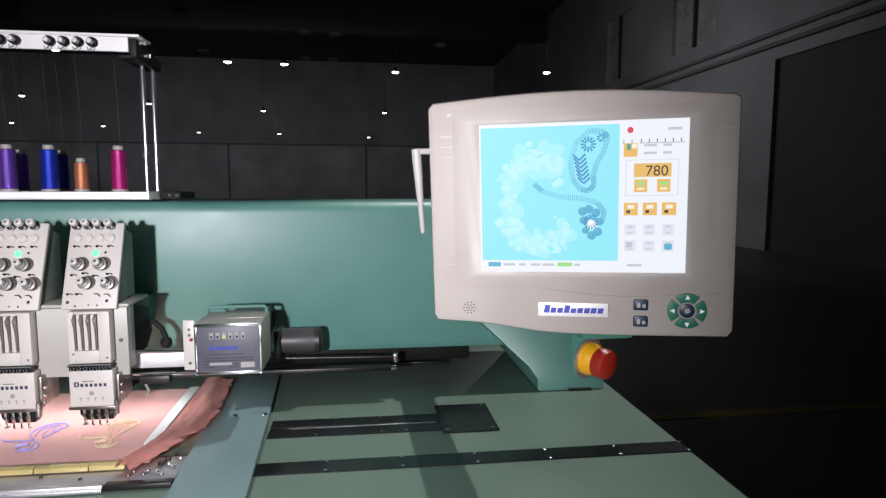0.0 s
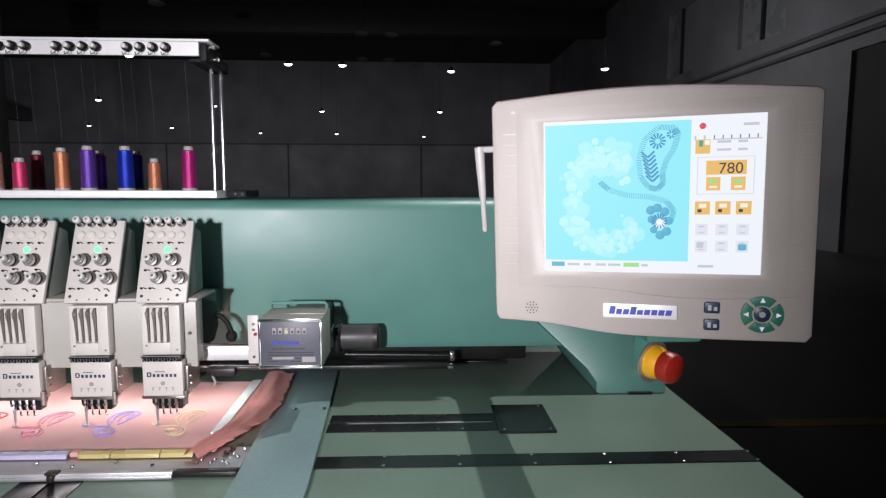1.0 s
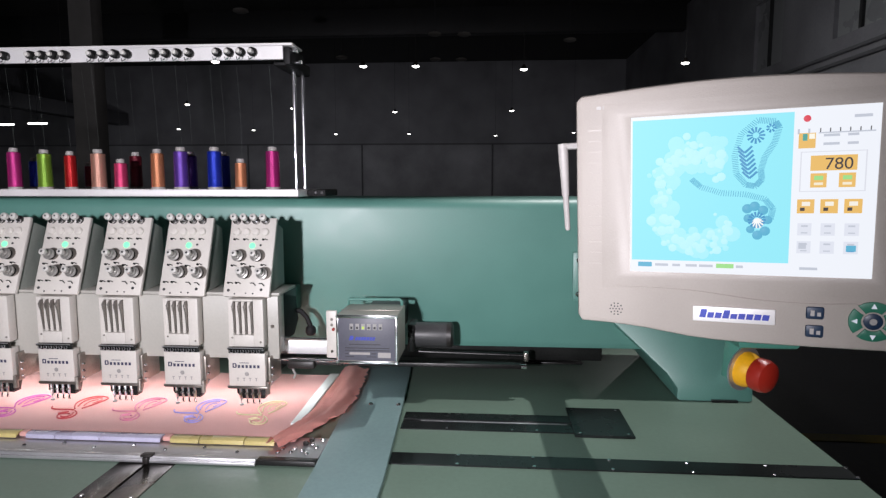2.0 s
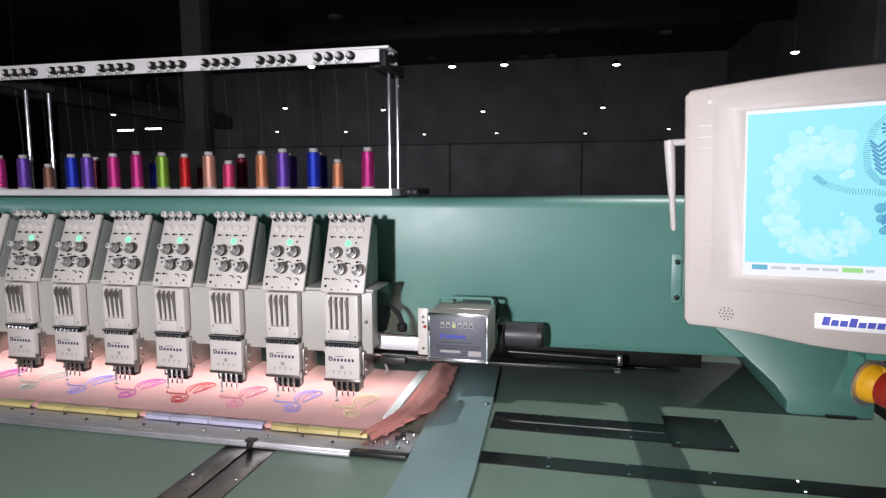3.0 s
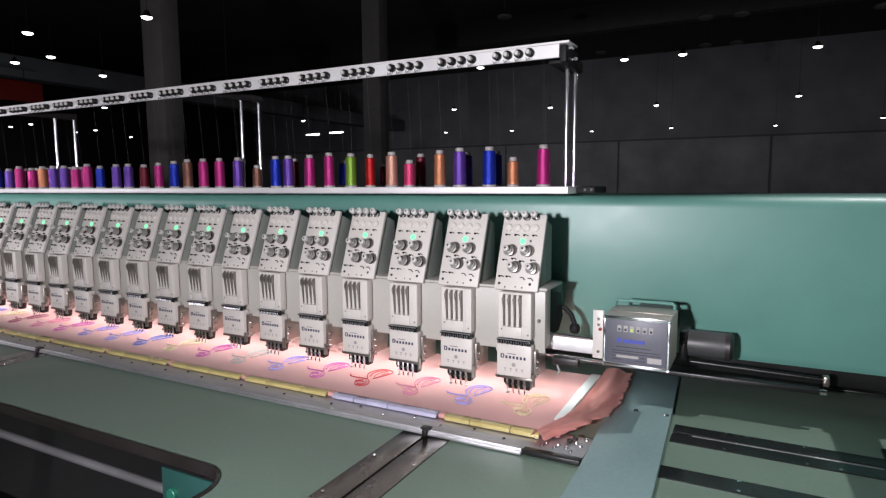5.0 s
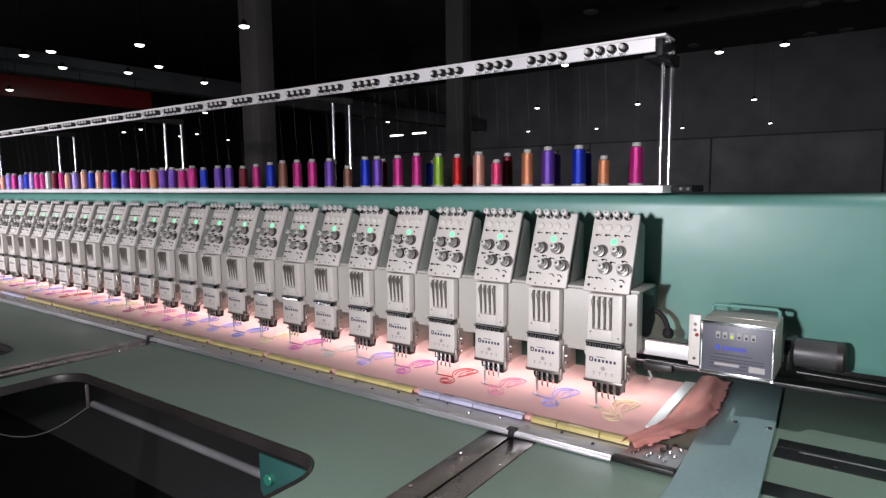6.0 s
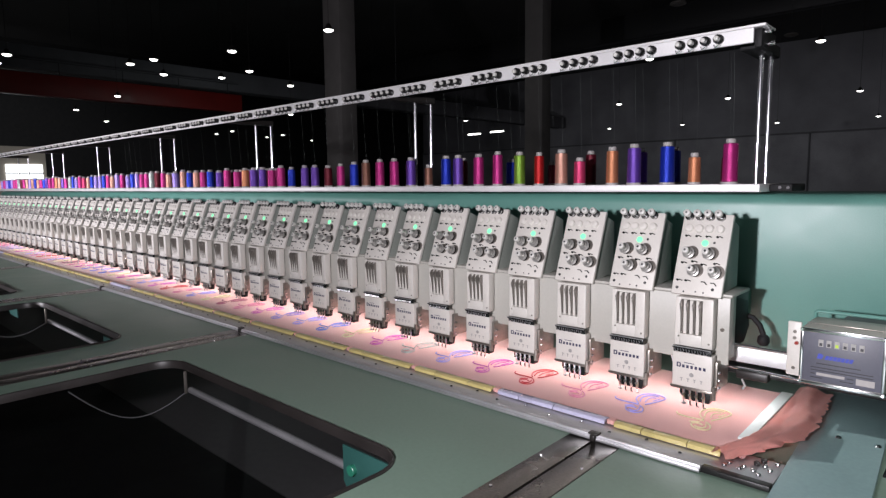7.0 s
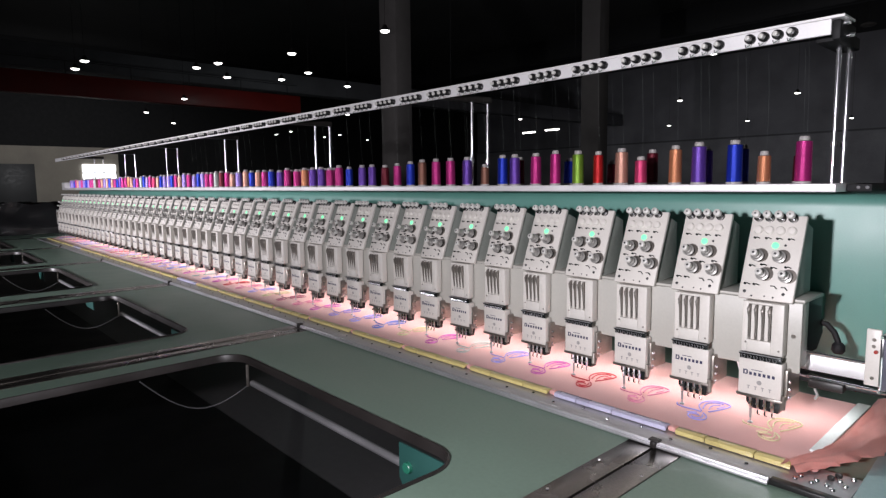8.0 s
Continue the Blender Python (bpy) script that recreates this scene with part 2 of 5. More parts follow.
def prism(bm, outline, axis, lo, hi, bevel=0.0):
    """An outline in two coordinates drawn out along the third axis from lo to hi."""
    def at(p, h):
        return {"x": (h, p[0], p[1]), "y": (p[0], h, p[1]), "z": (p[0], p[1], h)}[axis]
    low = [bm.verts.new(at(p, lo)) for p in outline]
    top = [bm.verts.new(at(p, hi)) for p in outline]
    n = len(outline)
    fs = [bm.faces.new(low), bm.faces.new(top)] + [bm.faces.new((low[i], low[(i + 1) % n], top[(i + 1) % n], top[i])) for i in range(n)]
    bmesh.ops.recalc_face_normals(bm, faces=fs)
    if bevel:
        es = {e for f in fs[:2] for e in f.edges}
        bmesh.ops.bevel(bm, geom=list(es), offset=bevel, segments=2, affect="EDGES", profile=0.5)
    return bm


def tube(bm, points, r, n=8):
    """A bent pipe through the points."""
    pts = [Vector(p) for p in points]
    rings = []
    side = None
    for i, p in enumerate(pts):
        d = (pts[min(i + 1, len(pts) - 1)] - pts[max(i - 1, 0)]).normalized()
        if side is None:
            side = d.orthogonal().normalized()
        side = (side - d * side.dot(d)).normalized()
        up = d.cross(side)
        rings.append([bm.verts.new(p + r * (side * math.cos(2 * math.pi * k / n) + up * math.sin(2 * math.pi * k / n))) for k in range(n)])
    for p, o in zip(rings, rings[1:]):
        for i in range(n):
            bm.faces.new((p[i], p[(i + 1) % n], o[(i + 1) % n], o[i]))
    bm.faces.new(rings[0][::-1])
    bm.faces.new(rings[-1])
    return bm


def rounded(x0, x1, y0, y1, r, n=6):
    pts = []
    for cx, cy, a in ((x1 - r, y1 - r, 0), (x0 + r, y1 - r, 90), (x0 + r, y0 + r, 180), (x1 - r, y0 + r, 270)):
        pts += [(cx + r * math.cos(radians(a + 90 * i / n)), cy + r * math.sin(radians(a + 90 * i / n))) for i in range(n + 1)]
    return pts


def mesh(name, bm, material, smooth=True):
    me = bpy.data.meshes.new(name)
    bmesh.ops.recalc_face_normals(bm, faces=bm.faces[:])
    bm.to_mesh(me)
    bm.free()
    me.materials.append(material)
    if smooth:
        me.polygons.foreach_set("use_smooth", [True] * len(me.polygons))
        me.set_sharp_from_angle(angle=radians(40))
    return me


def part(name, bm, material, parent, label=""):
    ob = new(name, mesh(name, bm, material))
    ob.parent = parent
    return tagged(ob, label)


def thing(name, label, category, m=None, group="", kind=""):
    ob = new(name)
    ob.empty_display_size = 0.05
    if m is not None:
        ob.matrix_basis = m
    return tagged(ob, label, category, group, kind)


def solid(name, bm, material, label, category, group="", kind=""):
    return tagged(new(name, mesh(name, bm, material)), label, category, group, kind)


def B():
    return bmesh.new()


# ---- hall ----
solid("floor", box(B(), -60, 10, -12, 41, -0.2, 0), FLOOR, "dark glossy epoxy factory hall floor", "floor", kind="structure")
solid("ceiling", box(B(), -60, 10, -12, 41, 9.6, 9.8), CEILING, "dark unlit sheet roof of the factory hall", "ceiling", kind="structure")
solid("wall_back", box(B(), -60, 9.6, 40, 40.3, 4.2, 9.6), WALL, "dim grey upper wall of the factory hall", "wall", kind="structure")
solid("wall_back_low", box(B(), -60, 9.6, 39.9, 40.3, 0, 4.1), WALL_LOW, "dim grey lower wall of the factory hall", "wall", kind="structure")
solid("trim_back", box(B(), -60, 9.6, 39.75, 40.3, 4.1, 4.2), TRIM_GREY, "dark horizontal rail along the hall wall", "trim", kind="structure")
solid("wall_front", box(B(), -60, 10, -12.3, -12, 0, 9.6), WALL, "grey wall closing the factory hall", "wall", kind="structure")
solid("yellow_floor_line", box(B(), 1.9, 9.4, 1.85, 1.95, 0.0, 0.004), YELLOW_LINE, "yellow painted aisle line on the dark floor", "floor marking", kind="structure")
for x in (-16, -8, 0.9):
    solid("trim_pipe", rod(B(), (x, 39.85, 0), (x, 39.85, 4.1), 0.05, n=8), TRIM_GREY, "thin dark pipe down the hall wall", "pipe", kind="structure")

# ---- machine: table ----
TOP = 0.80
PITCH = 0.165
HEADS = 48
MODULE = 1.6
END = -8.43


def table_panel(x0, x1, y0, y1, hole=None):
    bm = B()
    if hole is None:
        return box(bm, x0, x1, y0, y1, TOP - 0.03, TOP, 0.003)
    inner = rounded(*hole, 0.09, 8)
    cx, cy = (hole[0] + hole[1]) / 2, (hole[2] + hole[3]) / 2
    outer = []
    for px, py in inner:
        dx, dy = px - cx, py - cy
        k = min(((x1 if dx > 0 else x0) - cx) / dx if dx else 9e9, ((y1 if dy > 0 else y0) - cy) / dy if dy else 9e9)
        outer.append([cx + k * dx, cy + k * dy])
    for corner in ((x0, y0), (x0, y1), (x1, y0), (x1, y1)):
        near = min(outer, key=lambda o: (o[0] - corner[0]) ** 2 + (o[1] - corner[1]) ** 2)
        near[0], near[1] = corner
    loops = []
    for pts, z in ((inner, TOP - 0.018), (inner, TOP), (outer, TOP), (outer, TOP - 0.018)):
        loops.append([bm.verts.new((p[0], p[1], z)) for p in pts])
    n = len(inner)
    for a, b in zip(loops, loops[1:] + loops[:1]):
        for i in range(n):
            bm.faces.new((a[i], a[(i + 1) % n], b[(i + 1) % n], b[i]))
    return bm


FRONT = -1.72
HOLE_FRONT = -1.64
table = thing("machine_table", "long sage green table of a multi-head embroidery machine", "table", pose(0, 0, 0))
part("tabletop", table_panel(-0.072, 1.36, FRONT, 0.90), TABLE, table)
for k in range(6):
    xr, xl = -0.197 - MODULE * k, -0.072 - MODULE * (k + 1)
    part("tabletop", table_panel(xl, xr, FRONT, 0.90, (xr - 1.36, xr - 0.188, HOLE_FRONT, -0.628)), TABLE, table)
for k in range(6):
    xc = -0.1345 - MODULE * k
    part("joint_strip", box(B(), xc - 0.0625, xc - 0.003, FRONT, -0.276, TOP - 0.025, TOP + 0.001, 0.001), STRIP_STEEL, table, "scratched brushed steel joint strip")
    part("joint_strip", box(B(), xc + 0.003, xc + 0.0625, FRONT, -0.276, TOP - 0.025, TOP + 0.001, 0.001), STRIP_STEEL, table, "scratched brushed steel joint strip")
    bm = box(B(), xc - 0.012, xc + 0.013, -0.285, -0.266, TOP + 0.0155, TOP + 0.0205, 0.002)
    box(bm, xc - 0.006, xc + 0.007, -0.289, -0.277, TOP + 0.0015, TOP + 0.017, 0.003)
    part("latch", bm, BLACK, table, "small black rubber joint latch")
    for sx in (-0.05, 0.05):
        for sy in (-0.42, -0.60, -0.85):
            part("screw", lathe(B(), [(0, 0.004), (0.0012, 0.0035)], (xc + sx, sy, TOP + 0.001), (0, 0, 1), 8), CHROME, table)


def strip(name, x0, x1, y0, y1, material, label, h=0.003):
    ob = part(name, box(B(), x0, x1, y0, y1, TOP, TOP + h, 0.0008, 1), material, table, label)
    return ob


strip("guide_strip", 0.385, 0.812, 0.008, 0.053, GUNMETAL, "dark steel guide strip")
strip("guide_strip", 0.385, 0.812, -0.055, -0.008, GUNMETAL, "dark steel guide strip")
strip("guide_slot", 0.385, 0.812, -0.008, 0.008, BLACK_STEEL, "black slot between two guide strips", 0.0015)
strip("slot_rail", 0.43, 0.80, -0.003, 0.001, ALU, "thin bright rail inside the slot", 0.0025)
strip("end_plate", 0.808, 0.950, -0.074, 0.106, GUNMETAL, "square dark steel end plate", 0.006)
strip("cross_strip", 0.385, 1.358, -0.245, -0.190, GUNMETAL, "long dark steel strip across the table")
for i in range(6):
    for y in (-0.196, -0.239):
        part("screw", lathe(B(), [(0, 0.0042), (0.0015, 0.0036)], (0.535 + 0.1645 * i, y, TOP + 0.003), (0, 0, 1), 8), CHROME, table)
for x, y in ((0.50, 0.045), (0.50, -0.047), (0.66, 0.045), (0.66, -0.047), (0.72, -0.047), (0.936, 0.093), (0.936, -0.062), (0.822, 0.093), (0.822, -0.062)):
    part("screw", lathe(B(), [(0, 0.004), (0.0015, 0.0034)], (x, y, TOP + (0.006 if x > 0.81 else 0.003)), (0, 0, 1), 8), CHROME, table)
for k in range(6):
    xr = -0.197 - MODULE * k
    hx0, hx1, hy0, hy1 = xr - 1.36, xr - 0.188, HOLE_FRONT, -0.628
    bm = B()
    rings = []
    for grow, z in ((-0.004, TOP - 0.020), (-0.004, TOP + 0.003), (-0.003, TOP + 0.005), (0.0, TOP + 0.0065), (0.003, TOP + 0.005), (0.005, TOP + 0.0015), (0.005, TOP + 0.0002), (0.0005, TOP + 0.0002), (0.0005, TOP - 0.020)):
        rings.append([bm.verts.new((q[0], q[1], z)) for q in rounded(hx0 - grow, hx1 + grow, hy0 - grow, hy1 + grow, 0.09 + grow, 8)])
    for a, b in zip(rings, rings[1:] + rings[:1]):
        for i in range(len(a)):
            bm.faces.new((a[i], a[(i + 1) % len(a)], b[(i + 1) % len(a)], b[i]))
    part("rubber_edging", bm, BLACK, table, "black rubber edging round the cut-out")
    part("frame_bar", rod(B(), (hx0 + 0.12, hy1 - 0.001, TOP - 0.083), (hx1 - 0.12, hy1 - 0.001, TOP - 0.083), 0.0107, n=12), ALU, table, "bright round metal bar under the cut-out edge")
    bm = prism(B(), [(hx1 - 0.212, TOP - 0.021), (hx1 - 0.212, TOP - 0.110), (hx1 - 0.195, TOP - 0.132), (hx1 - 0.165, TOP - 0.145), (hx1 - 0.008, TOP - 0.145), (hx1 - 0.008, TOP - 0.021)], "y", hy1 - 0.018, hy1 - 0.012, 0.001)
    br = part("corner_bracket", bm, BRACKET_GREEN, table, "green enamelled corner bracket")
    part("cap_nut", lathe(B(), [(0, 0.0135), (0.009, 0.0135), (0.011, 0.0115)], (hx1 - 0.174, hy1 - 0.018, TOP - 0.072), (0, -1, 0), 16), BUTTON_GREEN, br)
    part("corner_bracket", box(B(), hx0 + 0.098, hx0 + 0.102, hy1 - 0.014, hy1 - 0.004, TOP - 0.098, TOP - 0.021, 0.001), STEEL, table, "thin bright hanger plate of the bar")
    sag = [(hx0 + 0.10 - 0.085 * i / 12, hy1 - 0.012 - 0.32 * i / 12, TOP - 0.095 + 0.07 * i / 12 - 0.085 * math.sin(math.pi * i / 12)) for i in range(13)]
    part("cable", tube(B(), sag, 0.0022, 6), DARK_GREY, table, "grey cable sagging below the cut-out")
    part("leg", box(B(), hx0 - 0.10, hx0 - 0.04, 0.5, 0.56, 0, TOP - 0.018, 0.004), GREEN_DARK, table)
part("leg", box(B(), 1.25, 1.31, -1.2, -1.14, 0, TOP - 0.03, 0.004), GREEN_DARK, table)
part("leg", box(B(), 1.25, 1.31, 0.5, 0.56, 0, TOP - 0.03, 0.004), GREEN_DARK, table)
# Unseen panel, added to keep lamp light off the floor under the table.
part("light_baffle", box(B(), END, 1.24, FRONT + 0.02, FRONT + 0.05, 0.0, TOP - 0.0305, 0.004), GREEN_DARK, table, "unseen dark green panel blocking light below the table edge")

# Added sheet that blackens the floor where only shade lies.
part("under_shade_sheet", box(B(), END, -0.25, FRONT + 0.06, -0.10, 0.002, 0.012), UNDER_SHADE, table, "added black sheet standing in for the shade under the cut-outs")

# sloping cover plate between the frame and the open table
cover = thing("cover_plate", "blue-green enamelled metal cover plate on the machine table", "cover plate", pose(0, 0, 0))
part("plate", prism(B(), [(0.262, FRONT + 0.02), (0.405, FRONT + 0.02), (0.392, -0.336), (0.372, 0.10), (0.352, 0.448), (0.222, 0.448), (0.222, 0.12), (0.240, -0.318)], "z", TOP + 0.0005, TOP + 0.014, 0.002), COVER, cover)
for x, y in ((0.288, 0.071), (0.362, 0.071)):
    part("screw", lathe(B(), [(0, 0.0065), (0.003, 0.005)], (x, y, TOP + 0.014), (0, 0, 1), 10), CHROME, cover)

# ---- machine: beam ----
beam = thing("machine_beam", "long green enamelled main beam of the embroidery machine", "machine beam", pose(0, 0, 0))
prof = [(0.66, 0.915), (0.66, 1.36)] + [(0.335 - 0.035 * math.sin(radians(a)), 1.325 + 0.035 * math.cos(radians(a))) for a in range(0, 91, 15)] + [(0.30, 0.935), (0.31, 0.915)]
part("beam_body", prism(B(), prof, "x", END, 1.345, 0.006), GREEN, beam)
bm = prism(B(), [(0.64, TOP + 0.001), (0.20, TOP + 0.001), (0.20, TOP + 0.035), (0.215, TOP + 0.075), (0.297, 1.0), (0.64, 1.0)], "x", 1.127, 1.335, 0.010)
for v in bm.verts:
    if v.co.x < 1.25 and v.co.z > TOP + 0.05:
        v.co.x -= 0.16 * min(1, (v.co.z - TOP - 0.05) / 0.14)
part("foot", bm, GREEN, beam, "green flared foot of the beam")
part("foot", prism(B(), [(END, TOP + 0.001), (END + 0.2, TOP + 0.001), (END + 0.2, 0.95), (END, 0.95)], "y", 0.20, 0.64, 0.01), GREEN, beam)
part("foot_bracket", box(B(), 1.22, 1.29, 0.188, 0.20, TOP + 0.0005, TOP + 0.006, 0.001), BLACK_STEEL, beam)
part("back_rail", box(B(), END, 0.95, 0.36, 0.60, 0.86, 0.915, 0.004), BLACK_STEEL, beam, "blackened steel rail under the beam")
part("slide_block", box(B(), 0.73, 0.917, 0.52, 0.66, TOP, TOP + 0.006, 0.002), BLACK_STEEL, beam)
part("drive_rod", rod(B(), (0.40, 0.225, 0.918), (0.714, 0.225, 0.912), 0.006), BLACK_STEEL, beam, "blackened drive rod")
part("drive_rail", box(B(), 0.19, 0.694, 0.18, 0.21, 0.885, 0.897, 0.002), BLACK_STEEL, beam)
part("rod_end", box(B(), 0.702, 0.716, 0.213, 0.237, 0.897, 0.922, 0.003), STEEL, beam)
part("rod_end", rod(B(), (0.654, 0.19, 0.890), (0.709, 0.19, 0.890), 0.007), CHROME, beam)

# ---- thread rack ----
rack = thing("thread_rack", "pale aluminium thread rack above the machine beam", "thread rack", pose(0, 0, 0))
part("spool_shelf", box(B(), END + 0.1, 0.087, 0.12, 0.36, 1.367, 1.387, 0.002), WHITE_ALU, rack, "pale aluminium spool shelf")
bm = box(B(), END + 0.1, 0.079, 0.050, 0.058, 1.7135, 1.747, 0.001, 1)
box(bm, END + 0.1, 0.104, 0.050, 0.13, 1.7475, 1.754, 0.001, 1)
part("guide_bar", bm, WHITE_ALU, rack, "pale aluminium thread guide bar")
part("end_bracket", box(B(), 0.024, 0.072, 0.131, 0.31, 1.714, 1.744, 0.004), MATT_BLACK, rack, "black bracket across the posts")
part("end_block", box(B(), 0.0795, 0.097, 0.052, 0.17, 1.702, 1.745, 0.004), MATT_BLACK, rack, "black end block of the guide bar")
part("end_block", box(B(), 0.0875, 0.140, 0.20, 0.34, 1.367, 1.386, 0.003), MATT_BLACK, rack, "black end block of the spool shelf")
for x, y, z in ((0.101, 0.075, 1.738), (0.103, 0.10, 1.715)):
    part("end_screw", rod(B(), (x - 0.012, y, z), (x + 0.008, y, z), 0.005), CHROME, rack)
for x in (0.115, 0.133):
    part("end_screw", rod(B(), (x, 0.19, 1.377), (x, 0.205, 1.377), 0.004), CHROME, rack)
for k in range(7):
    x = -0.010 - 1.188 * k if k else 0.049
    if k:
        part("cross_bracket", box(B(), x - 0.02, x + 0.02, 0.058, 0.31, 1.712, 1.738, 0.003), BLACK, rack)
    for y, dx in ((0.215, 0.0), (0.305, 0.0)) if k else ((0.228, 0.0), (0.29, 0.006)):
        bm = rod(B(), (x + dx, y, 1.3868), (x + dx, y, 1.722), 0.0057, n=12)
        rod(bm, (x + dx, y, 1.477), (x + dx, y, 1.490), 0.009, n=12)
        part("post", bm, POST, rack, "polished chrome post")


def guide_knob_mesh():
    bm = lathe(B(), [(0.0195, 0.0040), (0.021, 0.0060), (0.0275, 0.0056), (0.029, 0.0030)], (0, 0, 0), (0, -1, 0), 12)
    return mesh("guide_knob", bm, KNOB)


knob_me = guide_knob_mesh()
seat_me = mesh("guide_knob_seat", lathe(B(), [(0, 0.0112), (0.006, 0.0112), (0.008, 0.0088), (0.011, 0.0088), (0.013, 0.0112), (0.016, 0.0108), (0.0195, 0.0085), (0.0205, 0.005)], (0, 0, 0), (0, -1, 0), 12), BLACK_STEEL)
hook_me = mesh("wire_hook", tube(B(), [(0, -0.012, -0.006), (0.004, -0.02, -0.016), (-0.002, -0.026, -0.022), (-0.006, -0.02, -0.014)], 0.0012, 5), CHROME)
for i in range(HEADS):
    for j in range(4):
        x = -PITCH * i - 0.088 + 0.0305 * j
        for me in (seat_me, knob_me) + ((hook_me,) if i < 14 else ()):
            ob = new(me.name, me)
            ob.parent = rack
            ob.location = (x, 0.050, 1.731)

part("end_box", box(B(), END - 0.06, END + 0.0995, 0.13, 0.34, 1.368, 1.46, 0.006), WHITE_ALU, rack, "pale box at the far end of the rack")

# ---- spools ----


def spool_shape(h, r):
    return [(0.006, r * 1.02), (0.010, r), (h - 0.02, r * 0.95), (h - 0.017, r * 0.92), (h - 0.016, r * 0.60)]


SPOOLS = {}


def spool(x, y, colour, h, r, label):
    r *= 0.9
    key = (colour, h, r)
    if key not in SPOOLS:
        SPOOLS[key] = (mesh("spool_core", lathe(B(), [(h - 0.0155, r * 0.60), (h - 0.014, r * 0.66), (h - 0.005, r * 0.62), (h - 0.004, r * 0.5), (h - 0.008, r * 0.4)], (0, 0, 0), (0, 0, 1), 16), SPOOL_CORE),
                       mesh("spool_base", lathe(B(), [(0, r * 1.04), (0.005, r * 1.06), (0.0065, r * 0.9)], (0, 0, 0), (0, 0, 1), 16), SPOOL_CORE),
                       mesh("wound_thread", lathe(B(), spool_shape(h, r), (0, 0, 0), (0, 0, 1), 20), THREADS[colour]))
    ob = thing("thread_spool", label, "thread spool", pose(x, y, 1.3872, 0, 0, (x * 977) % 360), "spools on the rack")
    for n, me in zip(("core", "base", "wound_thread"), SPOOLS[key]):
        p = new(n, me)
        p.parent = ob
    return ob


FRONT_ROW = [(0.008, "magenta", 0.120, 0.021), (-0.083, "orange", 0.088, 0.018), (-0.157, "blue", 0.120, 0.022), (-0.254, "violet", 0.120, 0.022), (-0.322, "orange", 0.115, 0.020),
             (-0.430, "rose", 0.088, 0.020), (-0.495, "peach", 0.115, 0.022), (-0.578, "red", 0.110, 0.018), (-0.655, "green", 0.115, 0.021), (-0.746, "magenta", 0.120, 0.020), (-0.830, "magenta", 0.115, 0.021),
             (-0.926, "violet", 0.115, 0.021), (-0.985, "blue", 0.115, 0.021), (-1.075, "brown", 0.085, 0.018), (-1.170, "violet", 0.115, 0.021), (-1.265, "magenta", 0.115, 0.021), (-1.352, "magenta", 0.115, 0.021),
             (-1.440, "brown", 0.115, 0.021), (-1.518, "blue", 0.110, 0.021), (-1.610, "magenta", 0.105, 0.020), (-1.70, "wine", 0.100, 0.021), (-1.80, "violet", 0.105, 0.021), (-1.88, "violet", 0.105, 0.021), (-1.99, "blue", 0.1, 0.02)]
BACK_ROW = [(-0.045, "wine", 0.090, 0.020), (-0.195, "blue", 0.115, 0.018), (-0.300, "violet", 0.115, 0.020), (-0.475, "wine", 0.115, 0.020), (-0.625, "wine", 0.085, 0.016), (-0.80, "blue", 0.1, 0.02), (-1.03, "wine", 0.112, 0.02), (-1.33, "wine", 0.112, 0.02)]
rng = random.Random(5)
FAR_ROW = ["orange", "magenta", "magenta", "violet", "blue", "magenta", "peach", "blue", "peach", "lilac", "peach", "magenta", "wine", "grey", "magenta", "magenta", "lilac", "blue",
           "lilac", "magenta", "lilac", "peach", "magenta", "blue", "lilac", "lilac", "blue", "peach", "rose", "magenta", "lilac", "blue", "grey", "magenta", "violet", "peach"]
x, place = -2.08, 0
while x > END + 0.25:
    if x > -2.38:
        c = ("magenta", "violet", "violet", "magenta")[int((-2.08 - x) / 0.085) % 4]
    else:
        c, place = FAR_ROW[place % len(FAR_ROW)], place + 1
    FRONT_ROW.append((x, c, rng.choice((0.100, 0.106, 0.110, 0.114)), 0.0225))
    if rng.random() < 0.6:
        BACK_ROW.append((x - 0.03, rng.choice(("wine", "blue", "violet", "magenta", "magenta")), 0.106, 0.021))
    x -= rng.choice((0.080, 0.086, 0.095, 0.108)) if x < -2.38 else 0.085
words = {"magenta": "magenta pink", "rose": "rose pink", "blue": "deep blue", "violet": "violet", "orange": "copper orange", "peach": "peach", "green": "lime green", "red": "bright red", "wine": "dark wine red", "brown": "brown", "lilac": "lilac", "cream": "cream", "grey": "grey"}
for y, rowlist in ((0.165, FRONT_ROW), (0.315, BACK_ROW)):
    for x, c, h, r in rowlist:
        spool(x - 0.005, y, c, h, r, ("short " if h < 0.09 else "") + words[c] + " thread spool standing on the aluminium rack shelf")

# hanging threads from the spools up to the guide bar
bm = B()
for y, rowlist in ((0.165, FRONT_ROW), (0.315, BACK_ROW)):
    for x, c, h, r in rowlist[:24]:
        sway = 0.002 * math.sin(x * 57)
        tube(bm, [(x, y, 1.387 + h), (x + sway, y - 0.006, 1.60), (x - 0.003, y - 0.012, 1.741)], 0.00016, 3)
part("thread", bm, THREADS["grey"], rack, "thin threads rising from spools to the guide bar")["kind"] = "stuff"

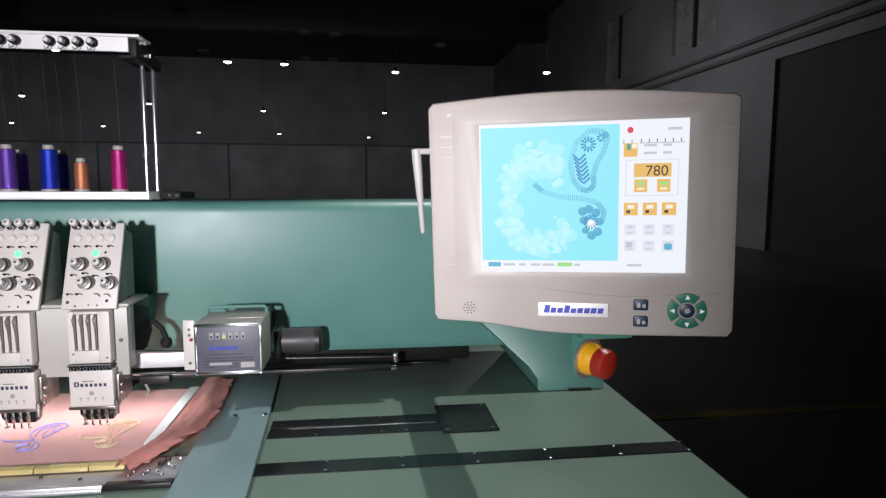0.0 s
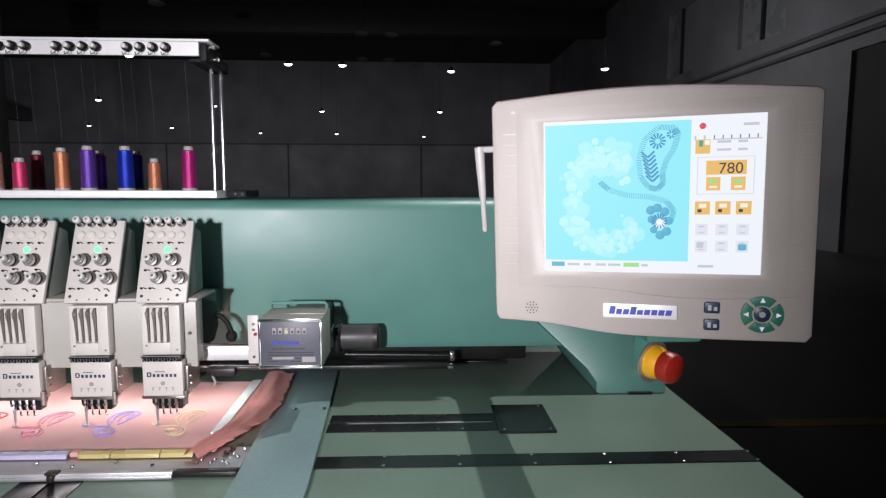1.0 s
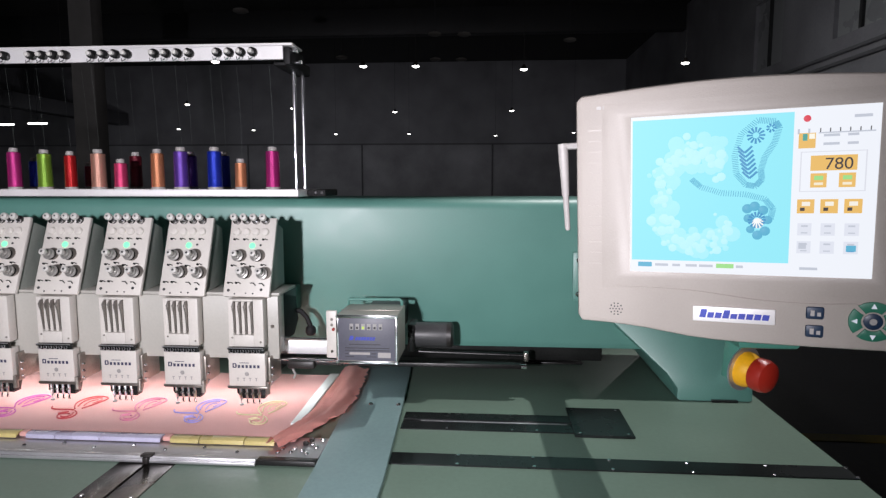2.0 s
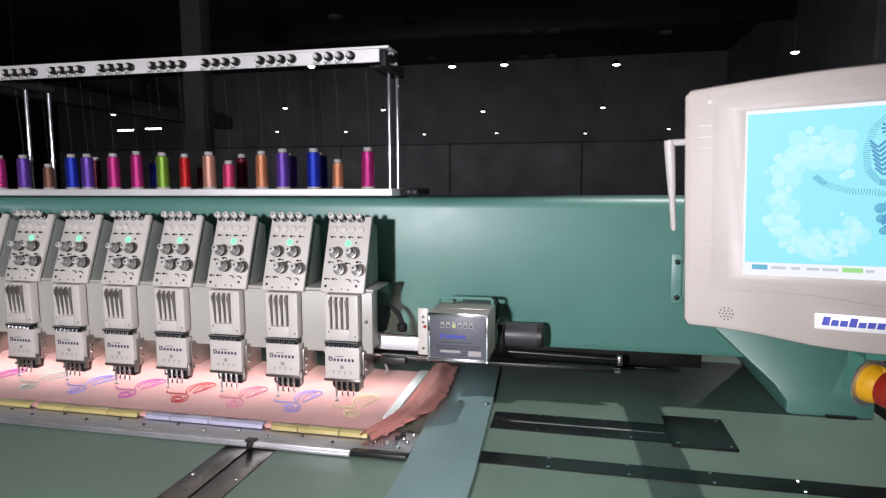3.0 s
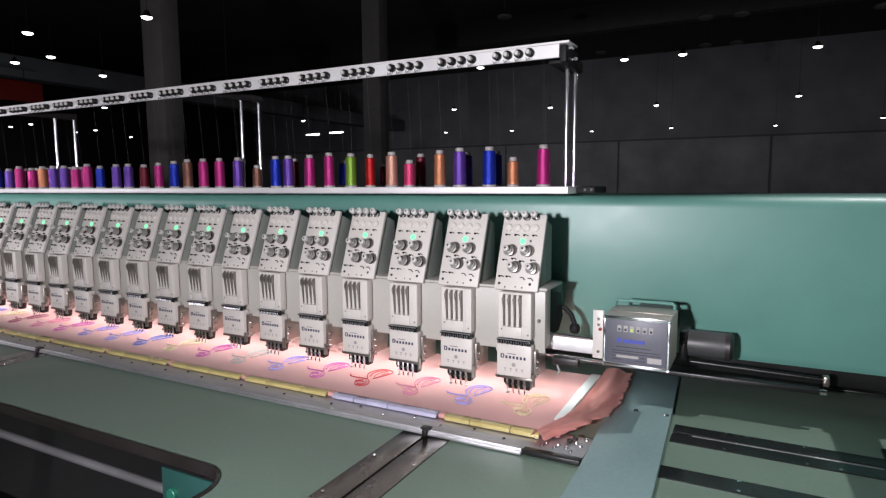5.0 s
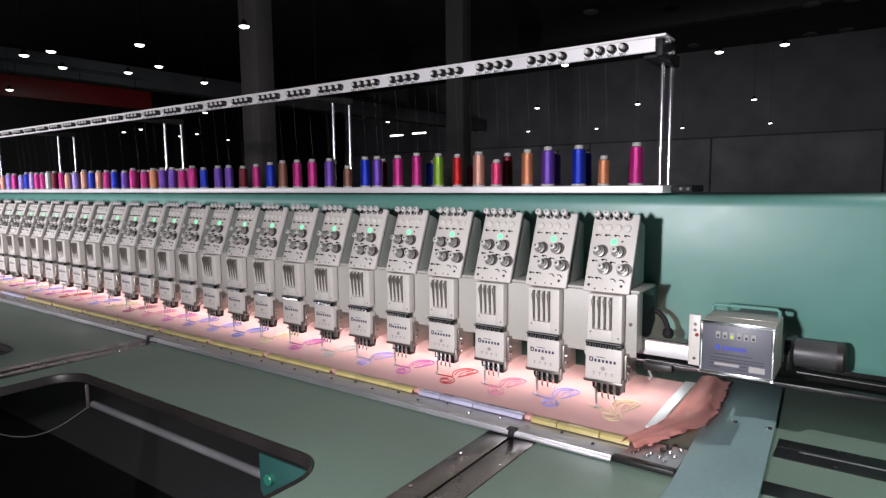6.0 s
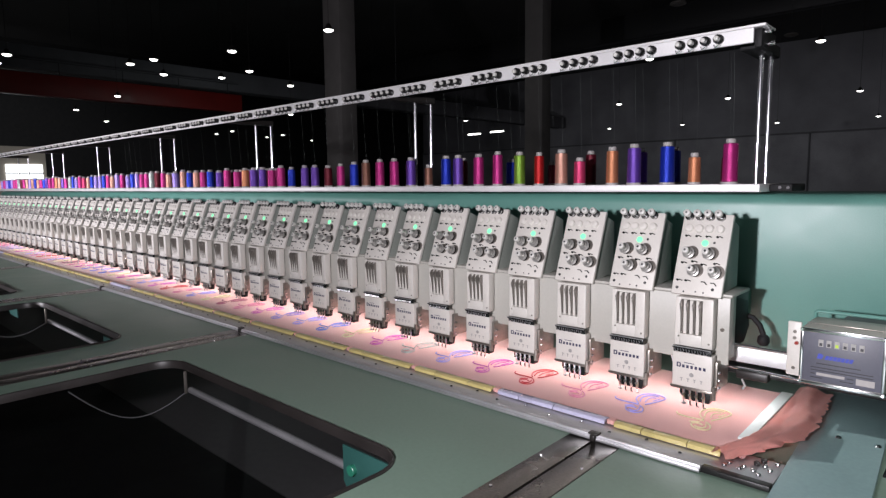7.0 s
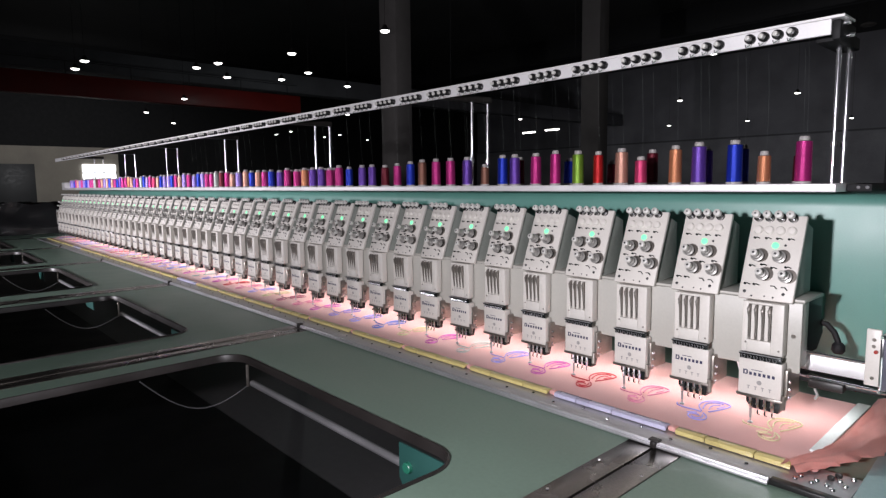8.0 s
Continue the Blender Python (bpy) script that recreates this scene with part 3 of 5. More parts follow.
# ---- embroidery heads ----
bar = thing("head_carrier", "warm beige enamelled carrier bar behind the embroidery heads", "carrier bar", pose(0.004, -0.004, 0.002))
part("front_plate", box(B(), END + 0.4, 0.074, -0.030, -0.024, 0.962, 1.122, 0.002), BEIGE_BAR, bar)
part("top_plate", box(B(), END + 0.4, 0.078, -0.030, 0.10, 1.1225, 1.130, 0.002), BEIGE_BAR, bar)
part("end_plate", box(B(), 0.0695, 0.0740, -0.0238, 0.012, 0.975, 1.122, 0.001), BEIGE_BAR, bar)
part("end_screw", lathe(B(), [(0, 0.005), (0.003, 0.004)], (0.058, -0.030, 1.045), (0, -1, 0), 10), STEEL, bar)
part("inner_rail", box(B(), END + 0.4, 0.060, 0.06, 0.16, 1.03, 1.115, 0.003), DARK_GREY, bar)
# Added black plate in place of the shaded void behind the carrier's end.
part("end_bracket", prism(B(), [(0.17, 1.02), (0.15, 1.09), (0.03, 1.119), (0.0, 1.119), (0.0, 0.99), (0.13, 0.985)], "x", 0.046, 0.062, 0.004), MATT_BLACK, bar, "black curved plate standing in for shade at the carrier end")
part("arm_beam", box(B(), END + 0.4, 0.030, 0.10, 0.302, 1.02, 1.10, 0.01), GREEN_DARK, bar)
# white linear guide and rods running to the control box
guide = thing("linear_guide", "white painted linear guide with steel rods beneath the carrier", "linear guide", pose(0, 0, 0))
part("rail", box(B(), END + 0.4, 0.215, 0.045, 0.075, 0.955, 0.992, 0.003), WHITE_ALU, guide)
part("push_rod", rod(B(), (0.06, -0.01, 1.013), (0.215, -0.01, 1.010), 0.0035), CHROME, guide, "polished push rod")
part("rod_clamp", rod(B(), (0.20, -0.01, 1.010), (0.216, -0.01, 1.010), 0.0065), BLACK_STEEL, guide)
part("lower_rail", box(B(), 0.02, 0.225, 0.02, 0.04, 0.934, 0.945, 0.002), BLACK_STEEL, guide)
part("lower_rail", rod(B(), (0.04, 0.01, 0.951), (0.225, 0.01, 0.949), 0.003), CHROME, guide)
part("rail_slider", box(B(), 0.085, 0.155, 0.0, 0.045, 0.928, 0.948, 0.004), BLACK, guide)
part("thread_hook", tube(B(), [(0.10, 0.0, 0.928), (0.108, -0.004, 0.915), (0.103, -0.006, 0.906)], 0.003, 6), SPOOL_CORE, guide)
arc = [(-0.01, 0.15, 1.0), (0.01, 0.15, 1.025), (0.03, 0.15, 1.042), (0.055, 0.15, 1.052), (0.078, 0.15, 1.047), (0.094, 0.15, 1.030), (0.102, 0.15, 1.010), (0.104, 0.15, 1.0)]
bm = tube(B(), arc, 0.0072, 8)
lathe(bm, [(0, 0.009), (0.006, 0.014), (0.018, 0.015), (0.026, 0.010)], (0.104, 0.15, 1.006), (0, 0, -1), 14)
solid("cable", bm, MATT_BLACK, "black cable with round plug hanging behind the carrier", "cable")

# LED work light below the carrier
light = thing("work_light", "slim white LED work light strip below the carrier bar", "work light", pose(0, 0, 0))
part("housing", box(B(), END + 0.5, 0.06, 0.078, 0.12, 0.9535, 0.962, 0.002), ALU, light)
part("diffuser", box(B(), END + 0.5, 0.06, 0.082, 0.116, 0.9495, 0.953), LED_WHITE, light, "glowing white diffuser")
for k in range(3):
    lamp("work_light_lamp", "AREA", look((-1.02 - 2.5 * k, 0.085, 0.944), (-1.02 - 2.5 * k, 0.06, 0.0)), 3.6, (0.97, 0.97, 1), 2.35, 0.06)

LEAN = radians(21)


def on_panel(x, s, d=0.0):
    """A point on the leaning tension panel: s metres along it from its lower edge, d metres out of it."""
    return Vector((x, -0.047 + s * math.sin(LEAN) - d * math.cos(LEAN), 0.318 + s * math.cos(LEAN) + d * math.sin(LEAN)))


OUT = Vector((0, -math.cos(LEAN), math.sin(LEAN)))


def panel_box(bm, x0, x1, s0, s1, d0, d1, bevel=0.0):
    n = len(bm.verts)
    box(bm, x0, x1, -d1, -d0, s0, s1, bevel)
    bm.verts.ensure_lookup_table()
    m = Matrix.Translation((0, -0.047, 0.318)) @ Matrix.Rotation(-LEAN, 4, "X")
    for v in bm.verts[n:]:
        v.co = m @ v.co
    return bm


def head_thing():
    """One four-needle head; its space has the table's surface at zero height."""
    hd = thing("embroidery_unit", "beige four-needle embroidery head with tension knobs and glowing green lamp", "embroidery head", pose(0, 0, TOP), "row of embroidery heads")
    H = 0.208
    bm = panel_box(B(), -0.062, 0.056, 0.004, H, -0.012, 0.0, 0.003)
    pn = part("tension_panel", bm, BEIGE, hd)
    bm = B()
    prism(bm, [(-0.028, 0.326), (0.038, 0.500), (0.085, 0.482), (0.085, 0.334)], "x", -0.057, 0.052, 0.004)
    part("housing", bm, HEAD_SIDE, hd, "grey-green cast housing")
    # thread guides along the top
    for j in range(4):
        x = -0.046 + 0.0248 * j
        p = on_panel(x, H - 0.008, 0.0)
        g = part("thread_guide", lathe(B(), [(0, 0.010), (0.006, 0.0105), (0.008, 0.006), (0.018, 0.0055)], p, OUT, 12), BLACK_STEEL, hd, "dark steel pre-tensioner")
        part("guide_spring", lathe(B(), [(0.008, 0.0078), (0.0095, 0.0082), (0.011, 0.0078)], p + Vector((0.001, 0, -0.004)), OUT, 12), CHROME, g)
        part("guide_cap", lathe(B(), [(0.017, 0.0065), (0.019, 0.0092), (0.028, 0.0086), (0.030, 0.0055)], p + Vector((0, 0, 0.002)), OUT, 14), KNOB, g)
        part("cap_bore", lathe(B(), [(0.029, 0.0026), (0.0306, 0.0022)], p + Vector((0, 0, 0.002)), OUT, 8), DARK_GREY, g)
        p = on_panel(-0.043 + 0.0242 * j, 0.170)
        part("roller", lathe(B(), [(0, 0.0105), (0.003, 0.0105), (0.0042, 0.009), (0.006, 0.0085), (0.0068, 0.006)], p, OUT, 16), BEIGE, hd, "beige thread break roller")
    for x, s in ((-0.032, 0.106), (0.015, 0.106), (-0.014, 0.062), (0.035, 0.061)):
        p = on_panel(x, s)
        kn = part("tension_knob", lathe(B(), [(0.005, 0.012), (0.008, 0.0125), (0.009, 0.0145), (0.0115, 0.0145), (0.0125, 0.0105), (0.018, 0.0098), (0.0185, 0.0068), (0.030, 0.0066), (0.031, 0.005)], p, OUT, 16), KNOB_STEEL, hd, "satin steel tension knob with pale tip")
        part("knob_sleeve", lathe(B(), [(0.0265, 0.0070), (0.0275, 0.0084), (0.0360, 0.0081), (0.0374, 0.0058)], p, OUT, 14), KNOB, kn)
        part("tension_disc", lathe(B(), [(0.0, 0.0165), (0.0016, 0.0165)], on_panel(x + 0.004, s + 0.003), OUT, 18), STEEL, kn)
        part("tension_seat", lathe(B(), [(0.0017, 0.0135), (0.005, 0.0125)], p, OUT, 16), BLACK_STEEL, kn)
        part("knob_tip", lathe(B(), [(0.0370, 0.0032), (0.0382, 0.0027)], p, OUT, 8), DARK_GREY, kn)
    for x, s in ((-0.047, 0.150), (-0.022, 0.150), (0.002, 0.150), (0.027, 0.150), (-0.046, 0.082), (-0.022, 0.086), (0.001, 0.080), (0.030, 0.084), (-0.050, 0.038), (-0.030, 0.038)):
        bm = rod(B(), on_panel(x, s), on_panel(x, s, 0.005), 0.0026, n=8)
        tube(bm, [on_panel(x, s, 0.004), on_panel(x + 0.006, s + 0.001, 0.005), on_panel(x + 0.012, s - 0.001, 0.003)], 0.0013, 5)
        part("wire_eyelet", bm, GUNMETAL, hd)
    for x, s in ((0.006, 0.038), (0.028, 0.037)):
        part("wire_spring", tube(B(), [on_panel(x, s, 0.003), on_panel(x + 0.008, s, 0.004), on_panel(x + 0.014, s - 0.006, 0.003)], 0.0014, 5), GUNMETAL, hd)
    for x, s, r in ((-0.049, 0.020, 0.0038), (0.034, 0.022, 0.0038), (0.021, 0.136, 0.003), (-0.032, 0.011, 0.0022), (0.014, 0.012, 0.0022), (-0.004, 0.013, 0.0018)):
        part("screw", lathe(B(), [(0, r), (0.0015, r * 0.8)], on_panel(x, s), OUT, 10), DARK_GREY, hd)
    part("status_lamp", lathe(B(), [(0, 0.0076), (0.002, 0.0076), (0.004, 0.004)], on_panel(0.000, 0.134), OUT, 12), LED_GREEN, hd, "glowing green status lamp")
    # needle case
    y0, y1 = -0.060, -0.034
    bm = box(B(), -0.043, -0.0303, y0, y1, 0.200, 0.318, 0.0015)
    for a, b in ((-0.0239, -0.0157), (-0.0093, -0.0010), (0.0054, 0.0136)):
        box(bm, a, b, y0, y1, 0.230, 0.312, 0.0008, 1)
    box(bm, 0.0200, 0.045, y0, y1, 0.200, 0.318, 0.0015)
    box(bm, -0.0305, 0.0202, y0, y1, 0.200, 0.229, 0.001)
    box(bm, -0.0305, 0.0202, y0, y1, 0.3125, 0.318, 0.001)
    case = part("needle_case", bm, BEIGE, hd, "beige slotted needle case")
    part("slot_back", box(B(), -0.033, 0.023, y1 - 0.004, y1 + 0.001, 0.225, 0.314), BLACK, case)
    for x in (-0.0271, -0.0125, 0.0022, 0.0168):
        bm = prism(B(), [(y0 + 0.010, 0.311), (y0 - 0.004, 0.311), (y0 - 0.010, 0.304), (y0 - 0.0105, 0.294), (y0 - 0.006, 0.284), (y0 - 0.0035, 0.262), (y0 + 0.001, 0.234), (y0 + 0.010, 0.234)], "x", x - 0.0021, x + 0.0021, 0.0006)
        rod(bm, (x - 0.0030, y0 - 0.0075, 0.301), (x + 0.0034, y0 - 0.0075, 0.301), 0.0030, n=8)
        part("take_up_lever", bm, LEVER, hd, "steel take-up lever in its slot")
    for x, z in ((-0.034, 0.222), (0.037, 0.212)):
        part("screw", lathe(B(), [(0, 0.0026), (0.0015, 0.002)], (x, y0, z), (0, -1, 0), 8), STEEL, hd)
    bm = box(B(), -0.045, 0.047, y0 - 0.008, y0 + 0.004, 0.194, 0.199, 0.001)
    box(bm, -0.044, 0.045, y0 - 0.003, y0 + 0.003, 0.184, 0.1935, 0.001)
    rail = part("thread_rail", bm, GUNMETAL, hd, "black and chrome thread rail")
    part("rail_rod", rod(B(), (-0.044, y0 - 0.0095, 0.1985), (0.046, y0 - 0.0095, 0.1985), 0.0013, n=6), ALU, rail)
    for j in range(6):
        x = -0.035 + 0.0135 * j
        part("rail_eyelet", tube(B(), [(x - 0.005, y0 - 0.005, 0.1925), (x - 0.002, y0 - 0.008, 0.186), (x + 0.003, y0 - 0.008, 0.187), (x + 0.004, y0 - 0.006, 0.1915), (x + 0.0005, y0 - 0.005, 0.1925)], 0.0011, 5), ALU, rail)
    # lower cover with print
    cv = part("lower_cover", box(B(), -0.046, 0.047, y0 - 0.001, y1, 0.100, 0.1835, 0.002), BEIGE, hd, "beige lower cover with dark print")
    part("cover_side", box(B(), 0.0475, 0.056, -0.050, 0.03, 0.100, 0.17, 0.003), STEEL, hd, "grey steel side of the head")
    bm = B()

    def stroke(xa, xb, za, zb):
        box(bm, xa, xb, y0 - 0.0016, y0 - 0.0009, za, zb)
    stroke(-0.0355, -0.0325, 0.1465, 0.1580)
    stroke(-0.0325, -0.0262, 0.1465, 0.1490)
    stroke(-0.0325, -0.0262, 0.1555, 0.1580)
    stroke(-0.0285, -0.0252, 0.1490, 0.1555)
    for j in range(6):
        stroke(-0.0222 + 0.0098 * j, -0.0164 + 0.0098 * j, 0.1465, 0.1538)
    stroke(-0.018, 0.006, 0.1585, 0.1600)
    part("print", bm, NAVY, cv, "navy blue printed bars")
    bm = lathe(B(), [(0, 0.0055), (0.0008, 0.005)], (0.0, y0 - 0.001, 0.131), (0, -1, 0), 12)
    for j in range(4):
        box(bm, -0.026 + 0.0155 * j, -0.020 + 0.0155 * j, y0 - 0.0016, y0 - 0.0009, 0.1195, 0.1215)
        box(bm, -0.024 + 0.0155 * j, -0.022 + 0.0155 * j, y0 - 0.0016, y0 - 0.0009, 0.113, 0.1195)
    part("print", bm, GREY_INK, cv, "grey printed marks")
    for z in (0.106, 0.124, 0.142):
        part("side_screw", lathe(B(), [(0, 0.0042), (0.003, 0.0042), (0.0045, 0.003)], (0.056, -0.040, z), (1, 0, 0), 8), CHROME, hd)
    # presser feet and clamps
    bm = box(B(), -0.048, 0.050, y0 - 0.002, y1 + 0.01, 0.093, 0.0998, 0.0015)
    rod(bm, (-0.051, y0 + 0.004, 0.0965), (0.056, y0 + 0.004, 0.0965), 0.0035, n=8)
    rod(bm, (0.050, y0 + 0.004, 0.080), (0.050, y0 + 0.004, 0.112), 0.006, n=8)
    part("clamp_bar", bm, STEEL, hd, "steel clamp bar with screws")
    bm = prism(B(), [(-0.030, 0.092), (-0.030, 0.080), (-0.018, 0.066), (0.040, 0.066), (0.046, 0.092)], "y", y0 + 0.006, y1 + 0.006, 0.002)
    part("foot_holder", bm, GUNMETAL, hd, "black presser foot holder")
    for j in range(4):
        x = -0.017 + 0.0155 * j
        bm = rod(B(), (x, y0 + 0.001, 0.094), (x, y0 + 0.001, 0.068), 0.0042, 0.003, n=8)
        if j:
            tube(bm, [(x, y0 + 0.001, 0.069), (x + 0.001, y0 - 0.002, 0.062), (x + 0.004, y0 - 0.007, 0.0585), (x + 0.008, y0 - 0.008, 0.060)], 0.0016, 5)
        nc = part("needle_clamp", bm, CHROME, hd, "bright steel needle clamp")
        part("clamp_screw", rod(B(), (x, y0 + 0.0, 0.082), (x, y0 - 0.007, 0.082), 0.0028, n=8), STEEL, nc)
    # the working needle bar with its presser foot
    bm = rod(B(), (0, 0, 0.066), (0, 0, 0.016), 0.0042, 0.0026, n=10)
    lathe(bm, [(0, 0.0055), (0.002, 0.006), (0.004, 0.004)], (0, 0, 0.004), (0, 0, 1), 10)
    rod(bm, (0, 0, 0.016), (0, 0, 0.002), 0.0011, n=6)
    nb = part("needle_bar", bm, ALU, hd, "steel needle bar with presser foot")
    nb.location = (-0.017, y0 + 0.003, 0.022)
    return hd


ROW_X, ROW_Y, ROW_Z = 0.006, -0.006, 0.003
first_head = head_thing()
first_head.matrix_basis = pose(ROW_X, ROW_Y, TOP + ROW_Z)
heads = [first_head] + [copy_thing(first_head, pose(ROW_X - PITCH * i, ROW_Y, TOP + ROW_Z)) for i in range(1, HEADS)]
# white gusset arms between the heads
for i in range(HEADS):
    x = -PITCH * i - 0.07
    bm = prism(B(), [(-0.005, 0.958), (0.06, 0.958), (0.06, 0.925), (0.03, 0.905)], "x", x - 0.003, x + 0.003, 0.001)
    part("gusset", bm, WHITE_ALU, bar, "pale gusset plate")

# ---- control box, motor ----
cb = thing("control_box", "grey control box with indicator row beside the embroidery heads", "control box", pose(0, 0, 0))
part("case", box(B(), 0.224, 0.377, -0.033, 0.105, 0.958, 1.080, 0.004), CASE_GREY, cb, "beige metal case")
fp = part("front_panel", box(B(), 0.230, 0.371, -0.0355, -0.0325, 0.965, 1.072, 0.001), PANEL_GREY, cb, "grey printed front panel")
bm = box(B(), 0.224, 0.377, -0.037, -0.033, 1.072, 1.080, 0.001)
box(bm, 0.224, 0.377, -0.037, -0.033, 0.957, 0.964, 0.001)
box(bm, 0.224, 0.230, -0.037, -0.033, 0.9645, 1.0715, 0.001)
box(bm, 0.371, 0.377, -0.037, -0.033, 0.9645, 1.0715, 0.001)
part("panel_frame", bm, CHROME, cb, "steel panel frame")
for x in (0.227, 0.374):
    for z in (0.9605, 1.0760):
        part("screw", lathe(B(), [(0, 0.0045), (0.003, 0.003)], (x, -0.037, z), (0, -1, 0), 8), CHROME, cb)
for j in range(6):
    x = 0.258 + 0.0145 * j
    part("indicator_frame", box(B(), x, x + 0.009, -0.0365, -0.0355, 1.043, 1.058), GREY_INK, fp)
    part("indicator", box(B(), x + 0.0018, x + 0.0072, -0.0372, -0.0365, 1.0450, 1.0512), LED_YELLOW if j == 2 else INK, fp)
bm = B()
for k, wide in enumerate((0.0075, 0.0025, 0.006, 0.006, 0.0065, 0.006, 0.006, 0.006, 0.006)):
    bx = 0.256 + 0.0072 * k
    prism(bm, [(bx, 1.0165), (bx + wide, 1.0165), (bx + wide + 0.003, 1.025 if k else 1.0275), (bx + 0.003, 1.025 if k else 1.0275)], "y", -0.0363, -0.0355)
part("print", bm, BLUE_INK, fp, "blue slanted printed bars")
bm = B()
for k, (a, b, z) in enumerate(((0.256, 0.335, 1.006), (0.246, 0.357, 0.997), (0.246, 0.357, 0.991), (0.246, 0.254, 0.983), (0.312, 0.324, 0.983), (0.246, 0.268, 0.975), (0.300, 0.324, 0.975))):
    box(bm, a, b, -0.0361, -0.0355, z - 0.0009, z + 0.0009)
part("print", bm, INK, fp, "dark printed bars")
bm = box(B(), 0.257, 0.308, -0.0361, -0.0355, 0.980, 0.986)
box(bm, 0.328, 0.360, -0.0361, -0.0355, 0.973, 0.986)
part("print", bm, SPOOL_CORE, fp, "white printed fields")
sp = part("side_bracket", box(B(), 0.197, 0.2235, -0.028, -0.020, 0.968, 1.088, 0.002), BEIGE, cb, "beige side bracket")
for z in (1.066, 1.052, 0.985):
    part("screw", lathe(B(), [(0, 0.004), (0.003, 0.003)], (0.211, -0.028, z), (0, -1, 0), 8), STEEL, sp)
part("red_button", lathe(B(), [(0, 0.004), (0.006, 0.004)], (0.216, -0.028, 1.042), (0, -1, 0), 8), RED_PLASTIC, sp)
part("handle", tube(B(), [(0.226, 0.094, 1.079), (0.226, 0.094, 1.090), (0.231, 0.094, 1.095), (0.365, 0.094, 1.095), (0.370, 0.094, 1.090), (0.370, 0.094, 1.079)], 0.0042, 8), GREEN, cb, "green bent handle on the box")
part("top_seam", box(B(), 0.224, 0.377, 0.020, 0.024, 1.0800, 1.0815, 0.0005), STEEL, cb)
part("box_arm", box(B(), 0.26, 0.36, 0.1055, 0.31, 0.99, 1.060, 0.006), DARK_GREY, cb)
mo = thing("drive_motor", "dark grey electric drive motor behind the control box", "motor", pose(0, 0, 0))
part("motor_body", rod(B(), (0.388, 0.20, 0.975), (0.485, 0.20, 0.975), 0.035, n=24), MOTOR_GREY, mo)
part("flange", box(B(), 0.376, 0.396, 0.16, 0.24, 0.935, 1.012, 0.004), BLACK_STEEL, mo)
part("end_cap", lathe(B(), [(0, 0.036), (0.012, 0.036), (0.018, 0.028)], (0.484, 0.20, 0.975), (1, 0, 0), 24), BLACK, mo)
part("mount", box(B(), 0.385, 0.40, 0.20, 0.302, 0.93, 0.96, 0.003), BLACK_STEEL, mo)

# ---- embroidery frame with the cloth ----
CLOTH_Z = TOP + 0.021
fr = thing("embroidery_hoop", "grey aluminium border frame holding salmon pink cloth", "embroidery frame", pose(0, 0, TOP))
part("border_plate", box(B(), END + 0.6, 0.235, -0.2615, -0.150, 0.003, 0.012, 0.001), ALU, fr, "matt aluminium border plate")
bm = box(B(), END + 0.6, 0.105, -0.276, -0.262, 0.002, 0.015, 0.002)
part("front_rail", bm, ALU, fr, "pale aluminium front rail")
part("front_lip", box(B(), END + 0.6, 0.105, -0.2815, -0.2765, 0.002, 0.009, 0.001), ALU, fr, "pale lip along the rail")
part("front_rail_end", box(B(), 0.1055, 0.235, -0.276, -0.254, 0.002, 0.0135, 0.002), BLACK_STEEL, fr, "black end piece of the rail")
for j in range(70):
    x = 0.05 - 0.0825 * j
    for y in (-0.240, -0.222):
        if (j + (y > -0.23)) % 2 == 0:
            part("rivet", lathe(B(), [(0, 0.0042), (0.002, 0.0034), (0.0026, 0.001)], (x, y, 0.014), (0, 0, 1), 8), GUNMETAL, fr)
for x, y in ((0.14, -0.235), (0.145, -0.218), (0.168, -0.232), (0.172, -0.216), (0.205, -0.238), (0.218, -0.205), (0.205, -0.190), (0.192, -0.225), (0.222, -0.165)):
    part("rivet", lathe(B(), [(0, 0.0055), (0.003, 0.0045), (0.004, 0.0015)], (x, y, 0.014), (0, 0, 1), 10), CHROME, fr)
for x, y in ((0.190, -0.193), (0.198, -0.172)):
    part("black_knob", lathe(B(), [(0, 0.006), (0.006, 0.0065), (0.008, 0.004)], (x, y, 0.014), (0, 0, 1), 10), BLACK, fr)
# taut cloth, with slight waves
bm = B()
nx, ny = 420, 14
grid = []
for i in range(nx + 1):
    x = 0.165 + (END + 0.75 - 0.165) * i / nx
    col = []
    for j in range(ny + 1):
        y = -0.195 + 0.48 * j / ny
        edge = 0.02 * (j / ny) if i == 0 else 0
        z = 0.021 + 0.0012 * noise.noise(Vector((x * 9, y * 14, 2.0))) + 0.0005 * noise.noise(Vector((x * 60, y * 20, 5.0)))
        col.append(bm.verts.new((x + edge, y, z)))
    grid.append(col)
for a, b in zip(grid, grid[1:]):
    for j in range(ny):
        bm.faces.new((a[j], b[j], b[j + 1], a[j + 1]))
cl = part("cloth", bm, PINK, fr, "taut salmon pink cloth")
